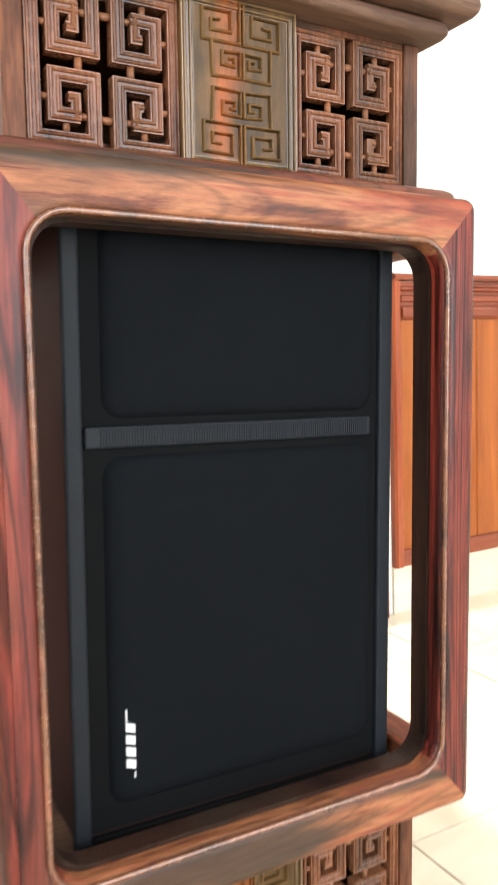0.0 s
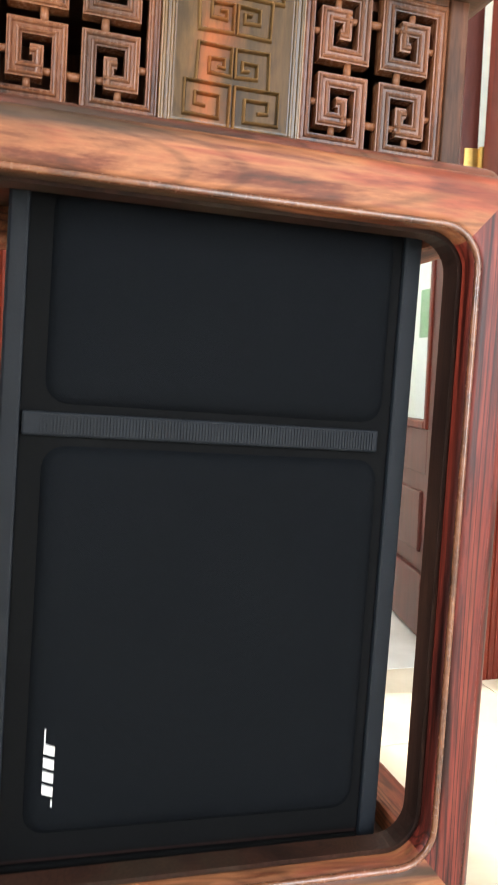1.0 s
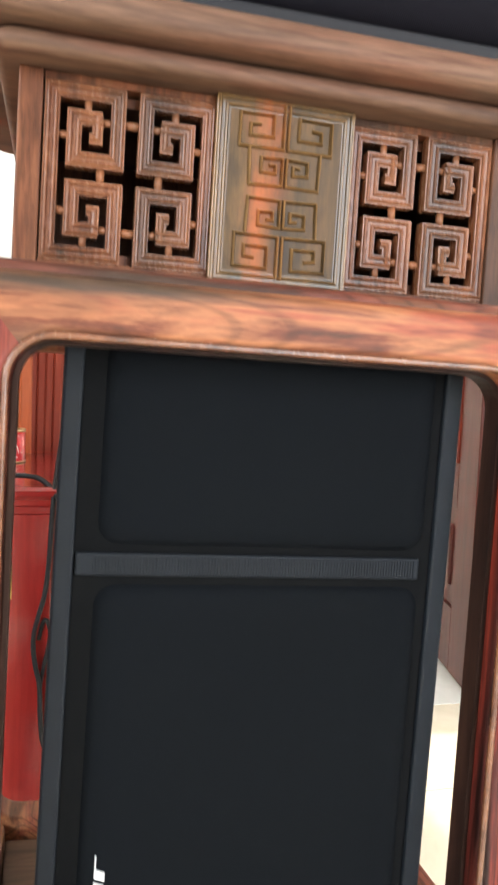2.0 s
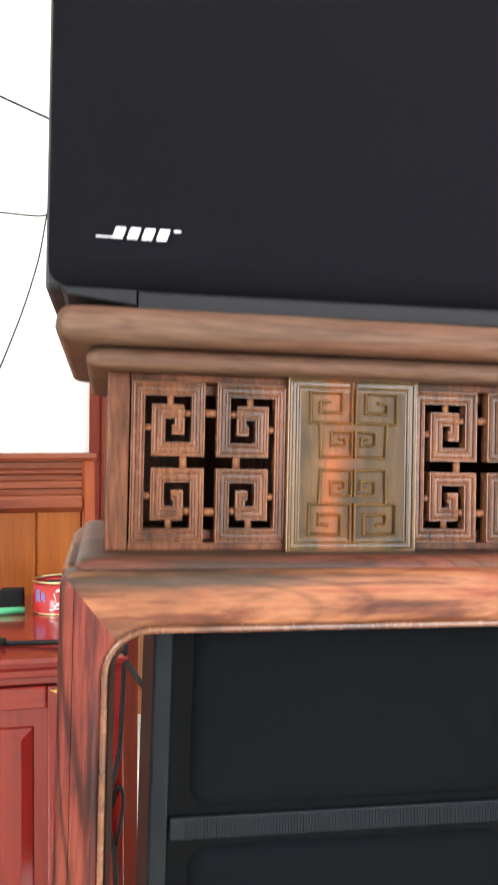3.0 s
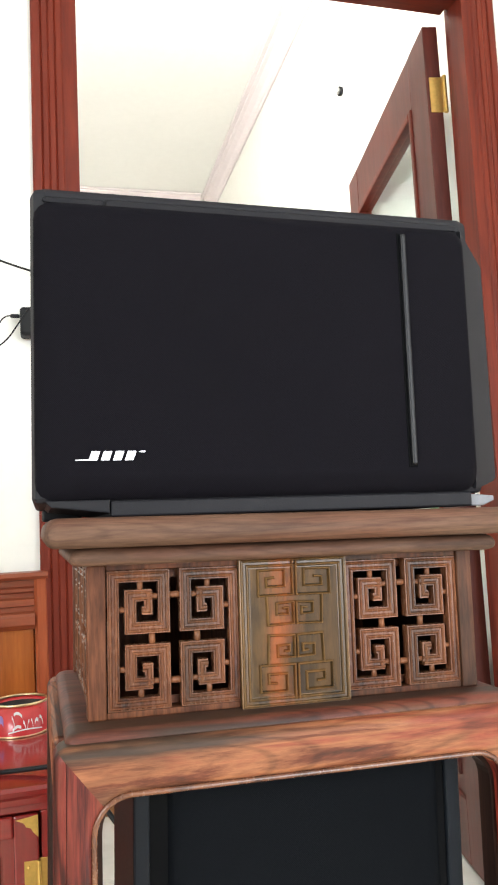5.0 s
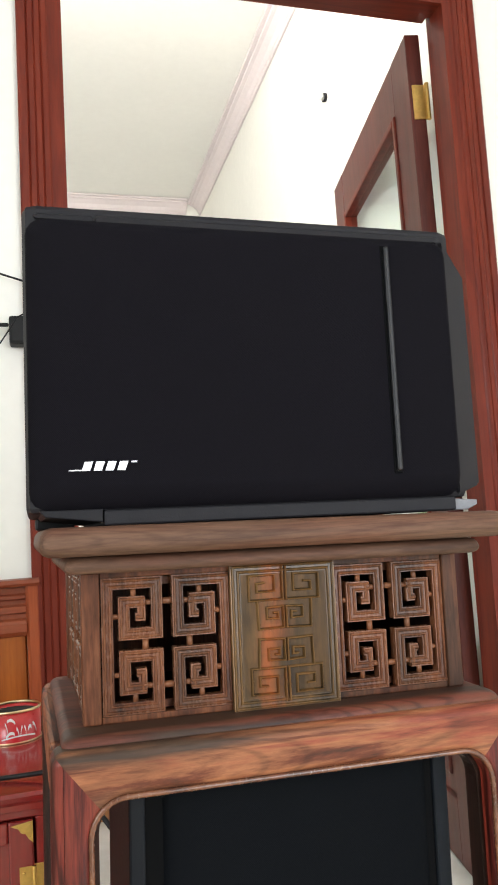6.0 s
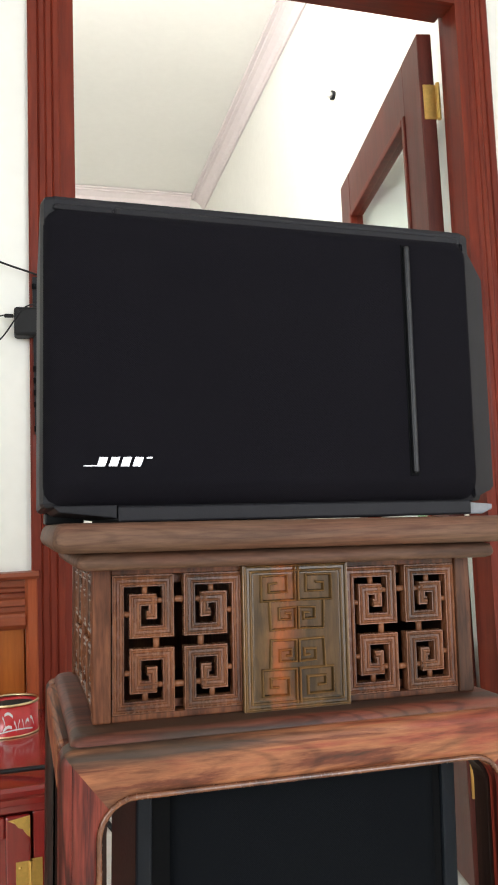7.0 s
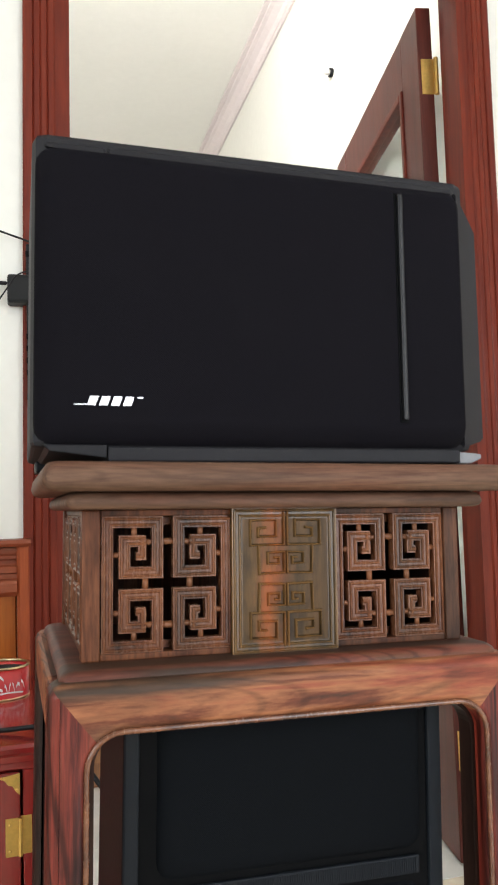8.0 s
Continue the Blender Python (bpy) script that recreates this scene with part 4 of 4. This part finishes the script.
def cabinet():
    c = thing("cabinet", "low glossy red lacquered cabinet with brass fittings", "cabinet", at=((CX0 + CX1) / 2, 0.85, FLOOR))
    inv = Matrix.Translation((-(CX0 + CX1) / 2, -0.85, -FLOOR))
    def p(name, bm, m, label="", parent=None):
        ob = part(name, bm, m, parent or c, label)
        if parent is None:
            ob.matrix_parent_inverse = inv
        return ob
    z0 = FLOOR
    edge = [(1.060, CTOP), (CY - 0.014, CTOP), (CY - 0.018, CTOP - 0.005), (CY - 0.016, CTOP - 0.012), (CY - 0.009, CTOP - 0.018), (CY - 0.008, CTOP - 0.026), (1.060, CTOP - 0.026)]
    p("top", prism(edge, CX0 - 0.01, CX1 + 0.006, 0.002, "yz"), lacquer, "polished red top with moulded edge")
    p("side_panel", box((CX1 - 0.02, CY + 0.002, z0 + 0.06), (CX1, 1.055, CTOP - 0.0262), 0.002), lacquer_z)
    p("side_panel", box((CX0, CY + 0.002, z0 + 0.06), (CX0 + 0.02, 1.055, CTOP - 0.0262), 0.002), lacquer_z)
    p("back_panel", box((CX0 + 0.0202, 1.04, z0 + 0.06), (CX1 - 0.0202, 1.055, CTOP - 0.0262)), lacquer)
    p("bottom_panel", box((CX0 + 0.0202, CY + 0.002, z0 + 0.06), (CX1 - 0.0202, 1.0398, z0 + 0.08)), lacquer)
    p("face_rail", box((CX0, CY - 0.004, CTOP - 0.038), (CX1, CY + 0.0018, CTOP - 0.0264), 0.002), lacquer)
    p("face_stile", box((CX1 - 0.064, CY - 0.004, z0 + 0.06), (CX1, CY + 0.0018, CTOP - 0.0382), 0.002), lacquer_z)
    p("face_stile", box((CX0, CY - 0.004, z0 + 0.06), (CX0 + 0.064, CY + 0.0018, CTOP - 0.0382), 0.002), lacquer_z)
    p("plinth", box((CX0 + 0.01, CY + 0.012, z0), (CX1 - 0.01, 1.05, z0 + 0.0598), 0.003), lacquer)
    dw = (CX1 - CX0 - 0.130) / 3
    for i in range(3):
        a = CX0 + 0.065 + dw * i
        b = a + dw - 0.002
        d0, d1 = z0 + 0.062, CTOP - 0.0395
        door = p("door", box((a + 0.03, CY - 0.001, d0 + 0.03), (b - 0.03, CY + 0.010, d1 - 0.03)), lacquer_z, "raised panel door")
        for lo, hi in (((a, d0), (a + 0.034, d1)), ((b - 0.034, d0), (b, d1))):
            ob = p("door_stile", box((lo[0], CY - 0.010, lo[1]), (hi[0], CY + 0.0015, hi[1]), 0.003), lacquer_z, "", door)
        for lo, hi in (((a + 0.0342, d0), (b - 0.0342, d0 + 0.030)), ((a + 0.0342, d1 - 0.030), (b - 0.0342, d1))):
            p("door_rail", box((lo[0], CY - 0.010, lo[1]), (hi[0], CY + 0.0015, hi[1]), 0.003), lacquer, "", door)
        bm = bmesh.new()
        lo = (a + 0.052, d0 + 0.054)
        hi = (b - 0.052, d1 - 0.054)
        rings = []
        for g, yy in ((0.0, CY - 0.0012), (0.002, CY - 0.0045), (0.016, CY - 0.0085)):
            rings.append([bm.verts.new((x, yy, z)) for x, z in ((lo[0] + g, lo[1] + g), (hi[0] - g, lo[1] + g), (hi[0] - g, hi[1] - g), (lo[0] + g, hi[1] - g))])
        for r, q in zip(rings, rings[1:]):
            for k in range(4):
                bm.faces.new((r[k], r[(k + 1) % 4], q[(k + 1) % 4], q[k]))
        bm.faces.new(rings[-1])
        bm.faces.new(rings[0])
        p("raised_field", bm, lacquer_z, "", door)
        if i == 2:
            y = CY - 0.0104
            x1, zt = b - 0.0005, d1 - 0.001
            tri = [(x1, zt), (x1 - 0.030, zt - 0.004), (x1 - 0.020, zt - 0.009), (x1 - 0.016, zt - 0.015), (x1 - 0.010, zt - 0.017), (x1 - 0.006, zt - 0.024), (x1, zt - 0.030)]
            p("corner_plate", prism(tri, y - 0.0012, y + 0.0002, 0.0003), brass, "pierced brass corner plate", door)
            for dx, dz in ((-0.004, -0.005), (-0.022, -0.006), (-0.004, -0.022)):
                s = bmesh.new()
                bmesh.ops.create_uvsphere(s, u_segments=10, v_segments=6, radius=0.0016, matrix=Matrix.Translation((x1 + dx, y - 0.0013, zt + dz)))
                p("screw", s, brass, "", door)
            for hz in (0.533, 0.17):
                h = bmesh.new()
                add_box(h, (x1 - 0.020, y - 0.0014, hz - 0.026), (x1 - 0.0005, y + 0.0003, hz + 0.026), 0.0006, 1)
                add_box(h, (x1 + 0.0005, y + 0.004, hz - 0.026), (x1 + 0.016, y + 0.0062, hz + 0.026), 0.0006, 1)
                bmesh.ops.create_cone(h, cap_ends=True, segments=12, radius1=0.003, radius2=0.003, depth=0.052, matrix=Matrix.Translation((x1, y - 0.002, hz)))
                for dz in (-0.018, 0.018):
                    bmesh.ops.create_uvsphere(h, u_segments=10, v_segments=6, radius=0.0022, matrix=Matrix.Translation((x1 - 0.014, y - 0.0016, hz + dz)))
                p("hinge", h, brass, "shiny brass hinge", door)
    return c


cabinet()


def tin(x, y):
    r, h = 0.049, 0.056
    t = thing("tin_can", "open red tin with white script and gold rims on cabinet", "tin", at=(x, y, CTOP))
    def ringed(profile, n=40):
        bm = bmesh.new()
        rows = [[bm.verts.new((pr * math.cos(2 * math.pi * i / n), pr * math.sin(2 * math.pi * i / n), pz)) for i in range(n)] for pr, pz in profile]
        for a, b in zip(rows, rows[1:]):
            for i in range(n):
                bm.faces.new((a[i], a[(i + 1) % n], b[(i + 1) % n], b[i]))
        return bm
    part("wall", ringed([(r, 0.003), (r, h - 0.004), (r - 0.0012, h - 0.004), (r - 0.0012, 0.003), (r, 0.003)]), tin_red, t, "", True)
    part("rim", ringed([(r - 0.001, h - 0.0045), (r + 0.0012, h - 0.004), (r + 0.0014, h - 0.001), (r, h + 0.0005), (r - 0.0022, h - 0.0005), (r - 0.0022, h - 0.004), (r - 0.001, h - 0.0045)]), tin_gold, t, "bright gold rim", True)
    part("rim", ringed([(r - 0.001, 0.0), (r + 0.0012, 0.0003), (r + 0.0012, 0.003), (r - 0.001, 0.0035), (r - 0.001, 0.0)]), tin_gold, t, "bright gold rim", True)
    part("contents", ringed([(0.0005, h - 0.012), (0.02, h - 0.011), (r - 0.0014, h - 0.010), (r - 0.0014, 0.001), (0.0005, 0.001)]), ash, t, "dark contents")
    # brushed script turned into plain curved strokes
    bm = bmesh.new()
    def stroke(a0, a1, z0, z1, w):
        n = 8
        for k in range(n):
            fa, fb = k / n, (k + 1) / n
            quad = []
            for f, off in ((fa, -w), (fb, -w), (fb, w), (fa, w)):
                a = radians(a0 + (a1 - a0) * f)
                z = z0 + (z1 - z0) * f + off + 0.004 * math.sin(math.pi * f)
                quad.append(bm.verts.new(((r + 0.0006) * math.cos(a), (r + 0.0006) * math.sin(a), z)))
            bm.faces.new(quad)
    for a0, a1, z0, z1, w in ((-100, -84, 0.040, 0.036, 0.0025), (-104, -98, 0.036, 0.016, 0.0028), (-103, -86, 0.013, 0.018, 0.0026), (-82, -77, 0.026, 0.014, 0.0030), (-74, -70, 0.014, 0.028, 0.0026), (-66, -62, 0.028, 0.015, 0.0026), (-58, -50, 0.022, 0.024, 0.0028), (-46, -36, 0.030, 0.016, 0.0028), (-112, -40, 0.009, 0.010, 0.0012)):
        stroke(a0, a1, z0, z1, w)
    part("marking", bm, paper, t, "white brushed strokes")
    bm = bmesh.new()
    for a0, a1, z0, z1, w in ((-150, -135, 0.028, 0.03, 0.010), (-132, -122, 0.03, 0.026, 0.007)):
        stroke(a0, a1, z0, z1, w)
    part("marking", bm, violet, t, "violet printed patch")
    return t


tin(-0.231, 0.906)

bm = box((-0.020, -0.012, 0.0), (0.020, 0.012, 0.036), 0.003)
add_box(bm, (-0.015, -0.0128, 0.006), (0.015, -0.0118, 0.030), 0.0004, 1)
ob = part("power_adapter", bm, rubber)
ob.location = (-0.318, 0.935, CTOP)
tagged(ob, "small black power adapter standing on red cabinet", "adapter")

pen = thing("marker_pen", "bright green marker pen lying on red cabinet", "pen", at=(-0.320, 0.885, CTOP + 0.0062))
bm = bmesh.new()
turn = Matrix.Rotation(math.pi / 2, 4, "Y")
bmesh.ops.create_cone(bm, cap_ends=True, segments=16, radius1=0.0062, radius2=0.0058, depth=0.056, matrix=turn)
part("barrel", bm, green, pen, "", True)
bm = bmesh.new()
bmesh.ops.create_cone(bm, cap_ends=True, segments=16, radius1=0.0062, radius2=0.0045, depth=0.030, matrix=Matrix.Translation((-0.044, 0, 0)) @ turn)
part("cap", bm, orange, pen, "orange cap", True)
pen.rotation_euler = (0, 0, radians(6))

cable([(-0.80, 0.80, CTOP + 0.004), (-0.50, 0.70, CTOP + 0.004), (-0.32, 0.662, CTOP + 0.004), (-0.226, 0.652, CTOP + 0.004), (-0.165, 0.625, CTOP + 0.012), (-0.140, 0.592, 0.664), (-0.122, 0.575, 0.636), (-0.08, 0.52, 0.585)], 0.0036, "black cable lying over the red cabinet")
bm = bmesh.new()
for i in range(14):
    bmesh.ops.create_cone(bm, cap_ends=True, segments=14, radius1=0.0066, radius2=0.0058, depth=0.0042, matrix=Matrix.Translation((-0.300 - 0.0046 * i, 0.6585 + 0.0012 * i, CTOP + 0.0068)) @ Matrix.Rotation(radians(-15), 4, "Z") @ turn)
ob = part("strain_relief", bm, rubber, None, "", True)
tagged(ob, "ribbed black rubber sleeve round a cable", "cable sleeve")
Y = 0.585
cable([(-0.116, Y, 0.86), (-0.120, Y, 0.76), (-0.134, Y, 0.655), (-0.137, Y, 0.58), (-0.141, Y, 0.52), (-0.150, Y, 0.488), (-0.158, Y, 0.455), (-0.155, Y, 0.42), (-0.147, Y, 0.39), (-0.146, Y, 0.34), (-0.142, Y, 0.30), (-0.120, Y - 0.02, 0.285), (-0.05, Y - 0.1, 0.28)], 0.0034)
cable([(-0.150, Y + 0.008, 0.45), (-0.146, Y + 0.006, 0.475), (-0.139, Y + 0.004, 0.480), (-0.134, Y + 0.004, 0.458), (-0.140, Y + 0.006, 0.425), (-0.148, Y + 0.006, 0.385), (-0.147, Y + 0.006, 0.335), (-0.140, Y + 0.006, 0.30), (-0.11, Y - 0.01, 0.29)], 0.0028)

# ---- far room ----
def sideboard():
    s = thing("sideboard", "plain brown varnished wooden sideboard in back room", "sideboard", at=(-0.6, 2.40, FLOOR))
    inv = Matrix.Translation((0.6, -2.40, -FLOOR))
    for name, lo, hi in (("body", (-1.4, 2.15, FLOOR), (0.14, 2.60, 0.92)), ("top", (-1.43, 2.12, 0.9205), (0.17, 2.62, 0.95)), ("door", (-0.60, 2.137, FLOOR + 0.08), (0.10, 2.1495, 0.88)), ("door", (-1.34, 2.137, FLOOR + 0.08), (-0.64, 2.1495, 0.88))):
        ob = part(name, box(lo, hi, 0.004), plank_brown, s)
        ob.matrix_parent_inverse = inv


sideboard()

hook = thing("wall_hook", "small dark metal knob fixed high on pale wall", "wall hook", at=(1.120, 2.331, 2.806))
bm = bmesh.new()
bmesh.ops.create_cone(bm, cap_ends=True, segments=14, radius1=0.020, radius2=0.018, depth=0.014, matrix=Matrix.Translation((-0.008, 0, 0)) @ Matrix.Rotation(math.pi / 2, 4, "Y"))
part("plate", bm, plastic, hook, "dark round plate", True)
bm = bmesh.new()
bmesh.ops.create_cone(bm, cap_ends=True, segments=14, radius1=0.009, radius2=0.012, depth=0.030, matrix=Matrix.Translation((-0.030, 0, 0)) @ Matrix.Rotation(math.pi / 2, 4, "Y"))
part("knob", bm, paper, hook, "pale short peg", True)

# unseen lamp, added to brighten the far ceiling and wall
lamp = thing("tube_lamp", "unseen tube lamp added above doorway to brighten far room", "lamp", at=(-0.15, WALL + WALL_T, 3.10))
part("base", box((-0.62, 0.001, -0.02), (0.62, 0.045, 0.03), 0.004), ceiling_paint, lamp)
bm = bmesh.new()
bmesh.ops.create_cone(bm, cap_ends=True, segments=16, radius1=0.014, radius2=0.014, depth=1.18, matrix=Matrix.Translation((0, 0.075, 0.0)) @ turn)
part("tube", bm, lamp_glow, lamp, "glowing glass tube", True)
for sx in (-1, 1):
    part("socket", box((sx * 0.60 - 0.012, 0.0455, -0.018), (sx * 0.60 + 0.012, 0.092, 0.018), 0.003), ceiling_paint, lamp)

poster = thing("wall_calendar", "white wall calendar with green printed picture", "calendar", at=(1.096, 1.70, 0.80))
part("sheet", box((-0.004, -0.09, -0.20), (-0.001, 0.09, 0.26)), paper, poster)
part("print", box((-0.0065, -0.08, 0.09), (-0.0045, 0.08, 0.24)), leafgreen, poster, "green printed picture")

# ---- floor tiles ----
def tiles(x0, x1, y0, y1, size, material, parent):
    g = 0.003
    nx, ny = math.ceil((x1 - x0) / size), math.ceil((y1 - y0) / size)
    meshes = {}
    for i in range(nx):
        for j in range(ny):
            w, d = min(size, x1 - x0 - i * size), min(size, y1 - y0 - j * size)
            key = (round(w, 3), round(d, 3))
            if key not in meshes:
                ob = part("tile", box((g / 2, g / 2, -0.01), (w - g / 2, d - g / 2, 0), 0.0008, 1), material, parent)
                meshes[key] = ob.data
            else:
                ob = new("tile", meshes[key])
                ob.parent = parent
            ob.location = (x0 + i * size, y0 + j * size, FLOOR)


tiles(-2.6, 3.2, -3.19, WALL + WALL_T, 0.5, tile, floor_ob)
tiles(-2.4, 1.10, WALL + WALL_T, 5.09, 0.5, tile_pale, floor_ob)
